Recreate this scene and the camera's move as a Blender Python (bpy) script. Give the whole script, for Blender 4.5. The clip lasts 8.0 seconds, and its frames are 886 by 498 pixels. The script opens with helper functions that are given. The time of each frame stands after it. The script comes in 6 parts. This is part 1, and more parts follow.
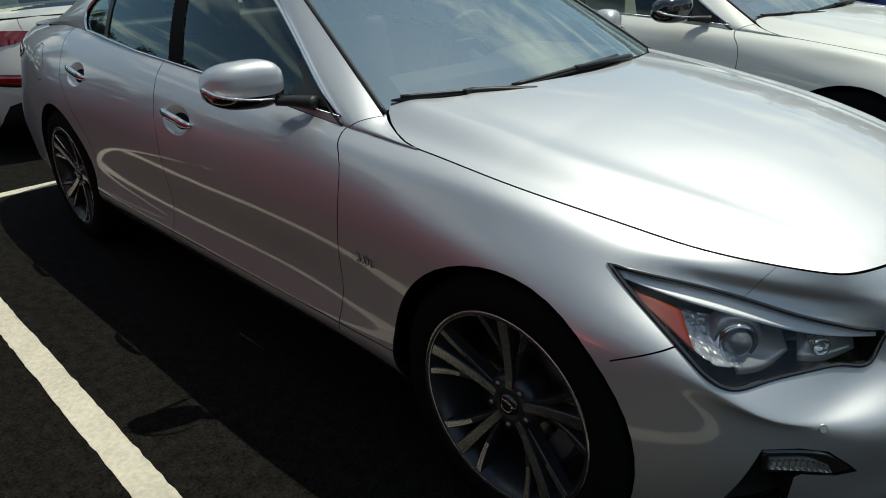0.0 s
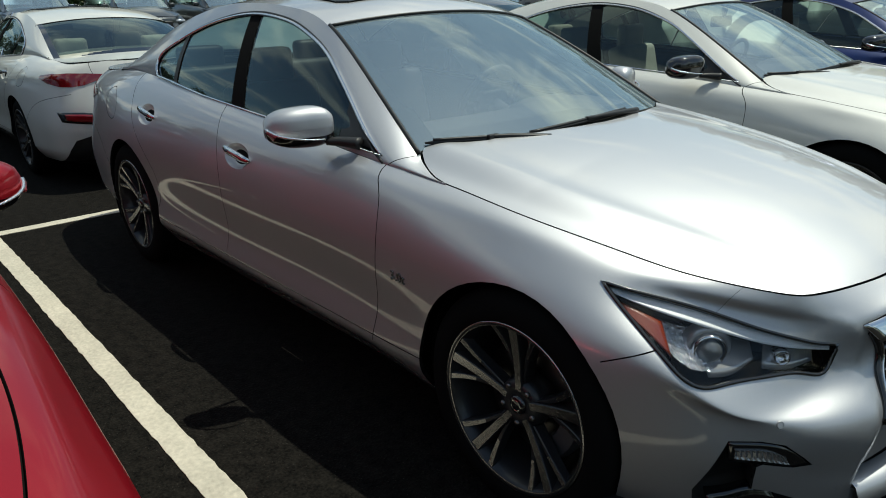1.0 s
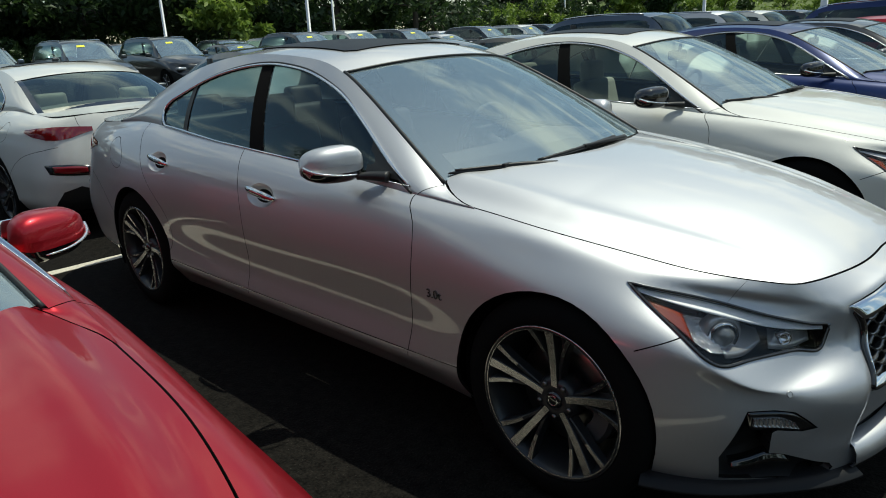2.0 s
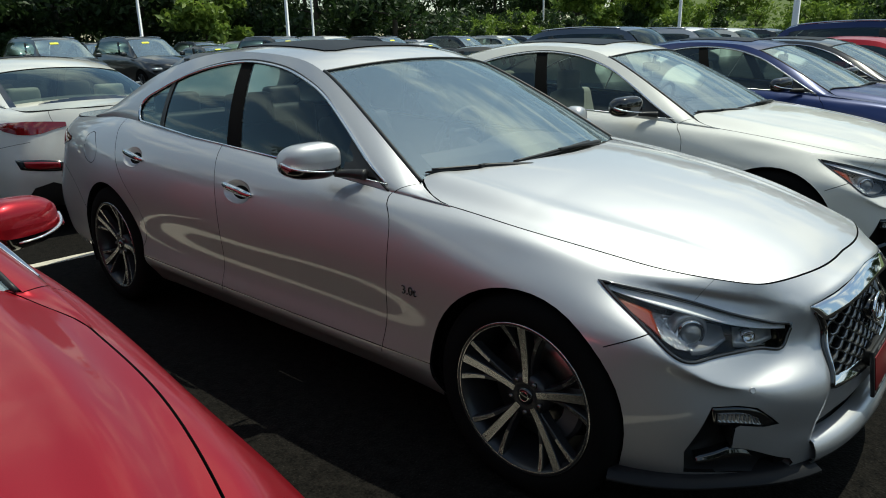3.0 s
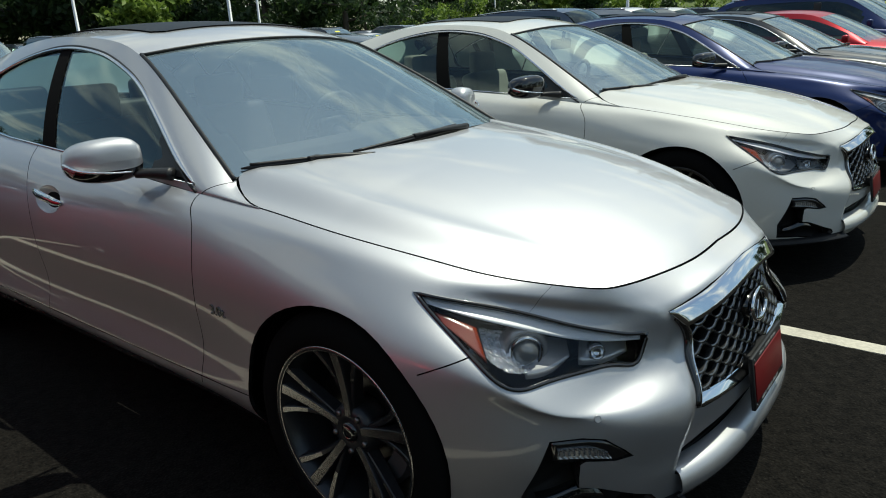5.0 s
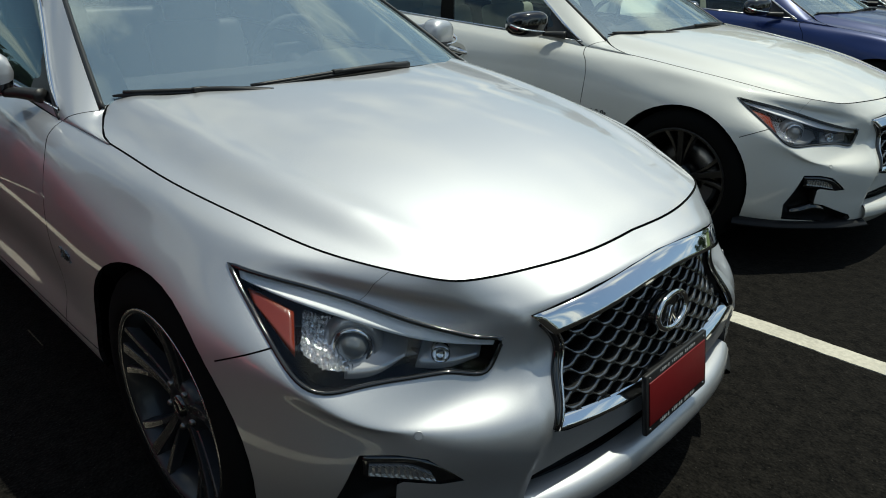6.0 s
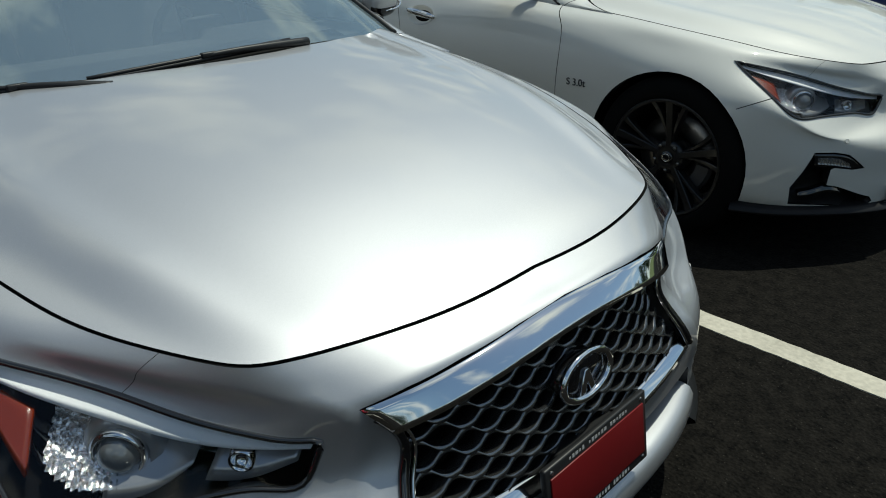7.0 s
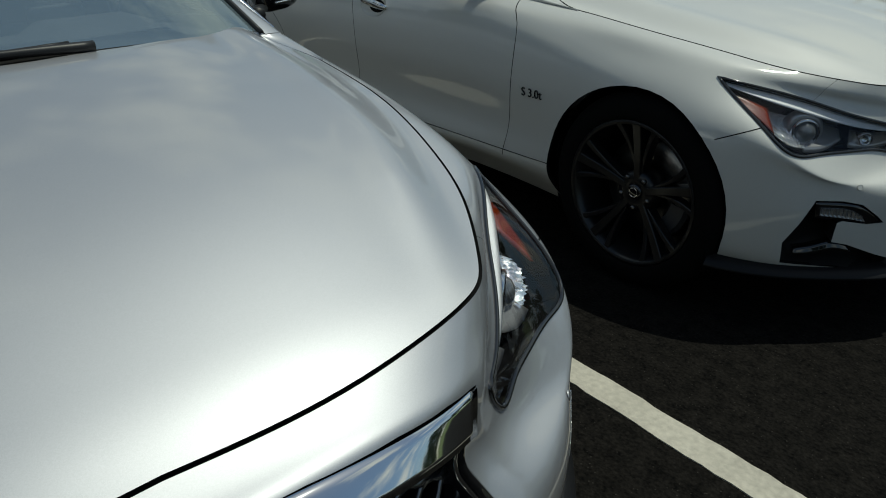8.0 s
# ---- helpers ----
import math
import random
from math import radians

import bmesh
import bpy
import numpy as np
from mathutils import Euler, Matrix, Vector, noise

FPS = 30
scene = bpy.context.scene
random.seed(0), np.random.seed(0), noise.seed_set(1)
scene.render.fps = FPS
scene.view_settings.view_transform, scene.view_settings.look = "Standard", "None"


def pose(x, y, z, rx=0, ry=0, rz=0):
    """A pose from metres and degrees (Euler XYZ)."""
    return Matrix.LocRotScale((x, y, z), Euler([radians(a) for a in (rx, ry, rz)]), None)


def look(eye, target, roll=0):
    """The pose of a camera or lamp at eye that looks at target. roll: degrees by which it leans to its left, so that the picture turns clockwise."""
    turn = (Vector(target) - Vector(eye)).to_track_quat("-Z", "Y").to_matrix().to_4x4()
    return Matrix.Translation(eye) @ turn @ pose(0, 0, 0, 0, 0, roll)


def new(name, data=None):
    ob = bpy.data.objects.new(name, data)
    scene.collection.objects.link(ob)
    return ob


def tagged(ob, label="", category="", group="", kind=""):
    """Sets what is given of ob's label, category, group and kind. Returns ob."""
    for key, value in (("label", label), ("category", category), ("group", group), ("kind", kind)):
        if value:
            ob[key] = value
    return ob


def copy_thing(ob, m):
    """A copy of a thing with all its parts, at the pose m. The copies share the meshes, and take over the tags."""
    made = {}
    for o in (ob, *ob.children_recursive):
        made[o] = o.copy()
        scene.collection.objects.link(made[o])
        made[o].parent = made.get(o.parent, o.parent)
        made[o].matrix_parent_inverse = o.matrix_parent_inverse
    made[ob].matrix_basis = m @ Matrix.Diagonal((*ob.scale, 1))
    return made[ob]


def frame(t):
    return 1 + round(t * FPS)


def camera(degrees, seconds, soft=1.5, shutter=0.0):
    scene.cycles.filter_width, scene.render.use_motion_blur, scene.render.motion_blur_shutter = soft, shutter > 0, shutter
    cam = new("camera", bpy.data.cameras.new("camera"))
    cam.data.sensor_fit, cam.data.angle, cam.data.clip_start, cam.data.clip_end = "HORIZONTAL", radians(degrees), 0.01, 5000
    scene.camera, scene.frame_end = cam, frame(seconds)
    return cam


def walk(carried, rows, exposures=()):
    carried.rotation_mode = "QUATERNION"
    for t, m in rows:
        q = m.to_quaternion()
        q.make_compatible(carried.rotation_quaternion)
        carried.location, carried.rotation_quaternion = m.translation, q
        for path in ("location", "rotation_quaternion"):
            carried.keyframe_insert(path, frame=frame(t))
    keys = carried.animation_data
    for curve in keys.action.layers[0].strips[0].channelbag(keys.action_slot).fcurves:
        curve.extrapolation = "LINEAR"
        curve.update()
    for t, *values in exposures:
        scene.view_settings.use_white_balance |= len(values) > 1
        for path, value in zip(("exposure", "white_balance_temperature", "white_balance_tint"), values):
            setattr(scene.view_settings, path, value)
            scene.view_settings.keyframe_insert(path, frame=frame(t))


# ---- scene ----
cam = camera(65.2, 8.0, soft=1.0)
PATH = [
    (0, (0.908, -1.911, 1.349), (-0.413, -0.637, 0.554), -1.9),
    (0.5, (0.976, -1.989, 1.399), (-0.435, -0.761, 0.691), -1.0),
    (1, (1.13, -2.106, 1.403), (-0.277, -0.856, 0.726), -1.0),
    (1.5, (1.151, -2.313, 1.417), (-0.218, -0.978, 0.832), -0.8),
    (1.7, (1.135, -2.395, 1.435), (-0.219, -1.044, 0.85), -3.0),
    (2.8, (1.153, -2.485, 1.408), (-0.141, -1.068, 0.847), -1.2),
    (3, (1.161, -2.481, 1.404), (-0.13, -1.06, 0.846), -1.2),
    (3.5, (1.165, -2.424, 1.404), (-0.088, -0.973, 0.833), -0.8),
    (4, (1.173, -2.245, 1.39), (-0.156, -0.854, 0.844), -2.1),
    (4.5, (1.217, -2.124, 1.385), (-0.152, -0.763, 0.862), -2.1),
    (5, (1.253, -1.926, 1.327), (0.039, -0.448, 0.741), -3.0),
    (5.2, (1.248, -1.81, 1.314), (0.076, -0.332, 0.65), -2.1),
    (6.3, (1.475, -1.251, 1.313), (0.129, -0.016, 0.499), 0.1),
    (6.5, (1.481, -1.154, 1.307), (0.126, 0.041, 0.447), -1.1),
    (7, (1.356, -0.837, 1.293), (0.018, 0.372, 0.429), -2.1),
    (7.5, (1.289, -0.491, 1.269), (-0.073, 0.696, 0.41), -2.7),
    (8, (1.253, -0.097, 1.248), (-0.163, 0.992, 0.347), -1.6),
]
walk(cam, [(t, look(eye, target, roll)) for t, eye, target, roll in PATH],
     [(0.0, -0.07, 6700, -4), (2.8, 0.05, 6700, -4), (5.2, 0.02, 6700, -4), (6.5, -0.2, 6600, -4), (7.5, -0.55, 6500, -5), (8.0, -0.80, 6500, -5)])

# ---- light ----
SUN_WAY = Vector((0.125, 0.355, 1.0)).normalized()
sun = new("sun", bpy.data.lights.new("sun", "SUN"))
sun.data.energy, sun.data.angle, sun.data.color = 4.0, radians(0.53), (1.0, 0.95, 0.88)
sun.matrix_world = look((0, 0, 30), Vector((0, 0, 30)) - SUN_WAY)
world = bpy.data.worlds.new("sky")
scene.world = world
world.use_nodes = True
wn, wl = world.node_tree.nodes, world.node_tree.links
sky = wn.new("ShaderNodeTexSky")
sky.sky_type, sky.sun_disc = "NISHITA", False
sky.sun_elevation, sky.sun_rotation = math.asin(SUN_WAY.z), math.atan2(SUN_WAY.x, SUN_WAY.y)
sky.dust_density, sky.air_density = 0.7, 1.1
# scattered fair-weather clouds all over the sky
wgeo = wn.new("ShaderNodeTexCoord")
wsep = wn.new("ShaderNodeSeparateXYZ")
wl.new(wgeo.outputs["Generated"], wsep.inputs[0])
wz = wn.new("ShaderNodeMath"); wz.operation = "MAXIMUM"; wz.inputs[1].default_value = 0.06
wl.new(wsep.outputs["Z"], wz.inputs[0])
wdiv = wn.new("ShaderNodeVectorMath"); wdiv.operation = "DIVIDE"
wcomb = wn.new("ShaderNodeCombineXYZ")
for k in range(3):
    wl.new(wz.outputs[0], wcomb.inputs[k])
wl.new(wgeo.outputs["Generated"], wdiv.inputs[0])
wl.new(wcomb.outputs[0], wdiv.inputs[1])
wnoise = wn.new("ShaderNodeTexNoise")
wnoise.inputs["Scale"].default_value, wnoise.inputs["Detail"].default_value, wnoise.inputs["Roughness"].default_value = 1.3, 7.0, 0.58
wl.new(wdiv.outputs[0], wnoise.inputs["Vector"])
wramp = wn.new("ShaderNodeValToRGB")
wramp.color_ramp.elements[0].position, wramp.color_ramp.elements[1].position = 0.49, 0.64
wl.new(wnoise.outputs[0], wramp.inputs[0])
wmix = wn.new("ShaderNodeMixRGB")
wmix.inputs[2].default_value = (8.5, 8.4, 8.2, 1)
wl.new(wramp.outputs[0], wmix.inputs[0])
wl.new(sky.outputs[0], wmix.inputs[1])
wbg = wn["Background"]
wbg.inputs[1].default_value = 0.115
wl.new(wmix.outputs[0], wbg.inputs[0])

# ---- materials ----
def material(name, color, rough=0.5, metal=0.0, coat=0.0, grain=0.0, scale=60.0, vary=0.0, bump=0.0, spec=0.5, coat_rough=0.03, trans=0.0, ior=1.45, emit=None):
    """A principled surface with colour variation at two scales and fine relief."""
    m = bpy.data.materials.new(name)
    m.use_nodes = True
    n, l = m.node_tree.nodes, m.node_tree.links
    p = n["Principled BSDF"]
    p.inputs["Base Color"].default_value = (*color, 1)
    p.inputs["Roughness"].default_value, p.inputs["Metallic"].default_value = rough, metal
    p.inputs["Coat Weight"].default_value, p.inputs["Coat Roughness"].default_value = coat, coat_rough
    p.inputs["Specular IOR Level"].default_value, p.inputs["IOR"].default_value = spec, ior
    p.inputs["Transmission Weight"].default_value = trans
    if emit:
        p.inputs["Emission Color"].default_value, p.inputs["Emission Strength"].default_value = (*emit[:3], 1), emit[3]
    if grain or vary or bump:
        tc = n.new("ShaderNodeTexCoord")
        a, b = n.new("ShaderNodeTexNoise"), n.new("ShaderNodeTexNoise")
        a.inputs["Scale"].default_value, b.inputs["Scale"].default_value = scale, scale / 14
        a.inputs["Detail"].default_value, b.inputs["Detail"].default_value = 5, 4
        for t in (a, b):
            l.new(tc.outputs["Object"], t.inputs["Vector"])
        add = n.new("ShaderNodeMath"); add.operation = "MULTIPLY_ADD"
        l.new(a.outputs[0], add.inputs[0])
        add.inputs[1].default_value = 2 * grain
        k = n.new("ShaderNodeMath"); k.operation = "MULTIPLY_ADD"
        l.new(b.outputs[0], k.inputs[0])
        k.inputs[1].default_value, k.inputs[2].default_value = 2 * vary, 1 - grain - vary
        l.new(k.outputs[0], add.inputs[2])
        mul = n.new("ShaderNodeVectorMath"); mul.operation = "SCALE"
        mul.inputs[0].default_value = color
        l.new(add.outputs[0], mul.inputs["Scale"])
        l.new(mul.outputs[0], p.inputs["Base Color"])
        if bump:
            bn = n.new("ShaderNodeBump")
            bn.inputs["Strength"].default_value, bn.inputs["Distance"].default_value = 1.0, bump
            l.new(a.outputs[0], bn.inputs["Height"])
            l.new(bn.outputs[0], p.inputs["Normal"])
    return m


def car_paint(name, color, metal=0.0, rough=0.35, dust_haze=0.05, coat=1.0):
    """Clear-coated paint; metallic ones have a fine flake in the base and a trace of dust."""
    m = bpy.data.materials.new(name)
    m.use_nodes = True
    n, l = m.node_tree.nodes, m.node_tree.links
    p = n["Principled BSDF"]
    p.inputs["Metallic"].default_value, p.inputs["Roughness"].default_value = metal, rough
    p.inputs["Coat Weight"].default_value, p.inputs["Coat Roughness"].default_value = coat, 0.02
    tc = n.new("ShaderNodeTexCoord")
    flake, cloud = n.new("ShaderNodeTexVoronoi"), n.new("ShaderNodeTexNoise")
    flake.inputs["Scale"].default_value, cloud.inputs["Scale"].default_value, cloud.inputs["Detail"].default_value = 1400, 3.0, 6
    l.new(tc.outputs["Object"], flake.inputs["Vector"])
    l.new(tc.outputs["Object"], cloud.inputs["Vector"])
    mixer = n.new("ShaderNodeMixRGB")
    mixer.inputs[1].default_value = (*[0.93 * v for v in color], 1)
    mixer.inputs[2].default_value = (*[min(1, 1.07 * v) for v in color], 1)
    l.new(flake.outputs["Color"], mixer.inputs[0])
    dusty = n.new("ShaderNodeMixRGB")
    dusty.inputs[2].default_value = (0.42, 0.40, 0.36, 1)
    amount = n.new("ShaderNodeMath"); amount.operation = "MULTIPLY"; amount.inputs[1].default_value = dust_haze
    l.new(cloud.outputs[0], amount.inputs[0])
    l.new(amount.outputs[0], dusty.inputs[0])
    l.new(mixer.outputs[0], dusty.inputs[1])
    l.new(dusty.outputs[0], p.inputs["Base Color"])
    cr = n.new("ShaderNodeMath"); cr.operation = "MULTIPLY_ADD"
    cr.inputs[1].default_value, cr.inputs[2].default_value = 0.06, 0.01
    l.new(cloud.outputs[0], cr.inputs[0])
    l.new(cr.outputs[0], p.inputs["Coat Roughness"])
    return m


def glass(name, tint, rough=0.0, ior=1.62, dust_haze=0.0, sheen=(1.0, 1.0, 1.0)):
    """Thin window glass: a clear tinted pane with a mirror-like surface."""
    m = bpy.data.materials.new(name)
    m.use_nodes = True
    n, l = m.node_tree.nodes, m.node_tree.links
    n.remove(n["Principled BSDF"])
    t, g, f, mx = (n.new("ShaderNode" + k) for k in ("BsdfTransparent", "BsdfGlossy", "Fresnel", "MixShader"))
    t.inputs[0].default_value = (*tint, 1)
    g.inputs["Roughness"].default_value = rough
    g.inputs[0].default_value = (*sheen, 1)
    f.inputs["IOR"].default_value = ior
    l.new(f.outputs[0], mx.inputs[0]); l.new(t.outputs[0], mx.inputs[1]); l.new(g.outputs[0], mx.inputs[2])
    # thin dust film; its bluish diffuse colour also paints in sky haze on the glass
    if dust_haze:
        d, tc, nz, mul, m2 = (n.new("ShaderNode" + k) for k in ("BsdfDiffuse", "TexCoord", "TexNoise", "Math", "MixShader"))
        d.inputs[0].default_value = (0.52, 0.66, 0.74, 1)
        nz.inputs["Scale"].default_value, nz.inputs["Detail"].default_value = 2.5, 2.0
        mul.operation, mul.inputs[1].default_value, mul.inputs[2].default_value = "MULTIPLY_ADD", 0.5 * dust_haze, 0.75 * dust_haze
        l.new(tc.outputs["Object"], nz.inputs["Vector"]); l.new(nz.outputs[0], mul.inputs[0])
        l.new(mul.outputs[0], m2.inputs[0]); l.new(mx.outputs[0], m2.inputs[1]); l.new(d.outputs[0], m2.inputs[2])
        mx = m2
    l.new(mx.outputs[0], n["Material Output"].inputs[0])
    return m


SILVER = car_paint("silver_paint", (0.50, 0.505, 0.527), 0.93, 0.54, 0.02)
WHITE = car_paint("pearl_white_paint", (0.64, 0.638, 0.605), 0.0, 0.5)
BLUE = car_paint("dark_blue_paint", (0.003, 0.016, 0.10), 0.3, 0.35, 0.002, 0.55)
RED = car_paint("deep_red_paint", (0.35, 0.003, 0.013), 0.6, 0.36, 0.004, 0.5)
BLACK = car_paint("black_paint", (0.010, 0.011, 0.013), 0.1, 0.3, 0.01)
GREY = car_paint("dark_grey_paint", (0.05, 0.055, 0.06), 0.6, 0.35)
STEELBLUE = car_paint("slate_blue_paint", (0.05, 0.07, 0.11), 0.5, 0.35)
CHROME = material("chrome", (0.75, 0.76, 0.78), 0.06, 1.0, grain=0.03, scale=30)
TRIM = material("satin_trim", (0.62, 0.63, 0.65), 0.2, 1.0, grain=0.03, scale=60)
PLASTIC = material("black_plastic", (0.014, 0.014, 0.015), 0.45, grain=0.2, scale=300, vary=0.2, bump=0.0002)
GLOSSBLACK = material("gloss_black", (0.008, 0.008, 0.009), 0.08, coat=1.0, grain=0.05)
DARK = material("dark_void", (0.006, 0.006, 0.006), 0.9, grain=0.2, spec=0.08)
RUBBER = material("tyre_rubber", (0.006, 0.006, 0.006), 0.9, vary=0.25, scale=80, spec=0.06)
MACHINED = material("machined_alloy", (0.50, 0.495, 0.50), 0.25, 1.0, vary=0.05, scale=40)
POCKET = material("dark_wheel_paint", (0.028, 0.029, 0.032), 0.34, 0.4, coat=0.15, grain=0.1)
BLACKWHEEL = material("black_wheel_paint", (0.008, 0.008, 0.009), 0.3, 0.0, coat=0.15, grain=0.1)
DISC = material("brake_disc_iron", (0.22, 0.21, 0.20), 0.35, 1.0, grain=0.15, scale=120)
CALIPER = material("grey_caliper", (0.09, 0.09, 0.095), 0.45, 0.4, grain=0.1)
# raised ior and pale blue veil put in the brightness of reflected sky
WINDSHIELD = glass("windscreen_glass", (0.84, 0.93, 0.92), ior=4.3, dust_haze=0.13, sheen=(0.86, 0.98, 1.0))
SIDEGLASS = glass("side_glass", (0.40, 0.50, 0.48), ior=1.55, dust_haze=0.02, sheen=(0.78, 0.95, 1.0))
PRIVACY = glass("tinted_glass", (0.22, 0.28, 0.255), ior=1.6, dust_haze=0.015, sheen=(0.78, 0.95, 1.0))
LENS = glass("lamp_lens", (0.95, 0.96, 0.97), ior=1.35)
AMBER = material("amber_reflector", (0.17, 0.020, 0.003), 0.2, coat=1.0, grain=0.25, scale=220, vary=0.1, bump=0.0003)
CLEAR = material("projector_glass", (0.14, 0.15, 0.16), 0.04, 0.3, coat=1.0, grain=0.05)
REFLECTOR = material("lamp_reflector", (0.90, 0.91, 0.92), 0.09, 0.9, coat=0.4, grain=0.12, scale=110, bump=0.003)
SATINGREY = material("lamp_bezel", (0.42, 0.42, 0.43), 0.24, 0.6, grain=0.05)
TAILRED = material("tail_lamp_red", (0.19, 0.003, 0.008), 0.08, coat=1.0, grain=0.15, scale=90)
PLATERED = material("red_plate", (0.14, 0.006, 0.008), 0.4, grain=0.08, scale=60, vary=0.1)
INK = material("white_print", (0.40, 0.40, 0.40), 0.5, grain=0.05)
SEATBLACK = material("dark_leather", (0.03, 0.031, 0.035), 0.5, grain=0.2, scale=180, vary=0.1, bump=0.0004)
SEATBEIGE = material("stone_leather", (0.60, 0.57, 0.51), 0.55, grain=0.1, scale=180, vary=0.1, bump=0.0004)
DASH = material("dash_vinyl", (0.045, 0.046, 0.048), 0.65, grain=0.06, scale=260, vary=0.1)
MIRRORGLASS = material("mirror_glass", (0.8, 0.82, 0.84), 0.02, 1.0, grain=0.01)
BADGE = material("badge_metal", (0.22, 0.22, 0.23), 0.18, 1.0, grain=0.03, scale=60)
GREYBAR = material("dark_chrome_bars", (0.19, 0.192, 0.197), 0.24, 0.9, grain=0.05)
SATINBLACK = material("satin_black", (0.010, 0.010, 0.011), 0.42, grain=0.1, scale=200, spec=0.22)
STRIPGLASS = material("ribbed_lamp_glass", (0.34, 0.345, 0.35), 0.12, 0.7, coat=0.6, grain=0.15, scale=140, bump=0.002)
GUIDE = material("light_guide", (0.93, 0.93, 0.95), 0.3, 0.0, coat=0.8, grain=0.03)

# ---- kit ----
def part(name, bm, mat, parent=None, label="", smooth=True):
    """Links a bmesh as one mesh object under a thing or a part."""
    me = bpy.data.meshes.new(name)
    bm.to_mesh(me)
    bm.free()
    for m in mat if isinstance(mat, (list, tuple)) else (mat,):
        me.materials.append(m)
    if smooth:
        me.shade_smooth()
    ob = new(name, me)
    if parent:
        ob.parent = parent
    if label:
        ob["label"] = label
    return ob


def thing(name, label, category, group="", m=None):
    ob = new(name)
    ob.empty_display_size = 0.2
    if m:
        ob.matrix_basis = m
    return tagged(ob, label, category, group)


def spline(t, pts):
    """A natural cubic through pts at the parameters t, as a function of an array of parameters."""
    t, p = np.asarray(t, float), np.asarray(pts, float)
    p = p.reshape(len(t), -1)
    n, h = len(t), np.diff(t)
    a, rhs = np.eye(n), np.zeros_like(p)
    for i in range(1, n - 1):
        a[i, i - 1 : i + 2] = h[i - 1], 2 * (h[i - 1] + h[i]), h[i]
        rhs[i] = 6 * ((p[i + 1] - p[i]) / h[i] - (p[i] - p[i - 1]) / h[i - 1])
    m = np.linalg.solve(a, rhs)

    def at(q):
        q = np.atleast_1d(np.asarray(q, float))
        i = np.clip(np.searchsorted(t, q) - 1, 0, n - 2)
        hh, l, r = h[i][:, None], (t[i + 1] - q)[:, None], (q - t[i])[:, None]
        return (m[i] * l**3 + m[i + 1] * r**3) / (6 * hh) + (p[i] / hh - m[i] * hh / 6) * l + (p[i + 1] / hh - m[i + 1] * hh / 6) * r
    return at


def chord(pts):
    p = np.asarray(pts, float)
    return np.r_[0, np.cumsum(np.linalg.norm(np.diff(p, axis=0), axis=1))]


def smooth_line(pts, n):
    """n points along a natural cubic through pts, evenly by parameter."""
    t = chord(pts)
    return spline(t, pts)(np.linspace(0, t[-1], n))


def grid_mesh(g, close_u=False):
    """A bmesh of quads from an array of points, rows by columns."""
    bm = bmesh.new()
    r, c = g.shape[:2]
    vs = [bm.verts.new(p) for p in g.reshape(-1, 3)]
    for i in range(r if close_u else r - 1):
        for j in range(c - 1):
            k = (i + 1) % r
            bm.faces.new((vs[i * c + j], vs[i * c + j + 1], vs[k * c + j + 1], vs[k * c + j]))
    return bm


def lathe(profile, axis="y", steps=48):
    """A surface of revolution: profile of (radius, height) turned round an axis."""
    out = []
    for a in np.linspace(0, 2 * math.pi, steps, endpoint=False):
        c, s = math.cos(a), math.sin(a)
        out.append([(r * c, h, r * s) if axis == "y" else (h, r * c, r * s) if axis == "x" else (r * c, r * s, h) for r, h in profile])
    bm = grid_mesh(np.array(out), True)
    bmesh.ops.remove_doubles(bm, verts=bm.verts, dist=1e-5)
    bmesh.ops.recalc_face_normals(bm, faces=bm.faces)
    return bm


def tube(pts, radius, sides=8, closed=False, flat=1.0):
    """A tube along a line of points; radius may vary from point to point."""
    p = np.asarray(pts, float)
    n = len(p)
    rad = np.broadcast_to(radius, (n,))
    tan = np.roll(p, -1, 0) - np.roll(p, 1, 0) if closed else np.gradient(p, axis=0)
    tan /= np.linalg.norm(tan, axis=1)[:, None] + 1e-12
    up = np.array([0, 0, 1.0]) if abs(tan[:, 2]).max() < 0.95 else np.array([0.3, 1.0, 0.1])
    rings = []
    for i in range(n):
        s = np.cross(tan[i], up)
        s /= np.linalg.norm(s) + 1e-9
        v = np.cross(s, tan[i])
        rings.append([p[i] + rad[i] * (s * math.cos(a) * flat + v * math.sin(a)) for a in np.linspace(0, 2 * math.pi, sides, endpoint=False)])
    bm = bmesh.new()
    vs = [[bm.verts.new(q) for q in ring] for ring in rings]
    for i in range(n if closed else n - 1):
        for j in range(sides):
            a, b = vs[i], vs[(i + 1) % n]
            bm.faces.new((a[j], a[(j + 1) % sides], b[(j + 1) % sides], b[j]))
    if not closed:
        bm.faces.new(vs[0][::-1]), bm.faces.new(vs[-1])
    bmesh.ops.recalc_face_normals(bm, faces=bm.faces)
    return bm


def box(size, at=(0, 0, 0), bevel=0.0, segments=2, turn=None):
    bm = bmesh.new()
    bmesh.ops.create_cube(bm, size=1)
    bmesh.ops.scale(bm, vec=size, verts=bm.verts)
    if bevel:
        bmesh.ops.bevel(bm, geom=list(bm.edges), offset=bevel, segments=segments, profile=0.6, affect="EDGES")
    if turn:
        bmesh.ops.transform(bm, matrix=turn, verts=bm.verts)
    bmesh.ops.translate(bm, vec=at, verts=bm.verts)
    return bm


def join(*bms):
    out = bms[0]
    for b in bms[1:]:
        me = bpy.data.meshes.new("t")
        b.to_mesh(me)
        b.free()
        out.from_mesh(me)
        bpy.data.meshes.remove(me)
    return out


def moved(bm, m):
    bmesh.ops.transform(bm, matrix=m, verts=bm.verts)
    return bm


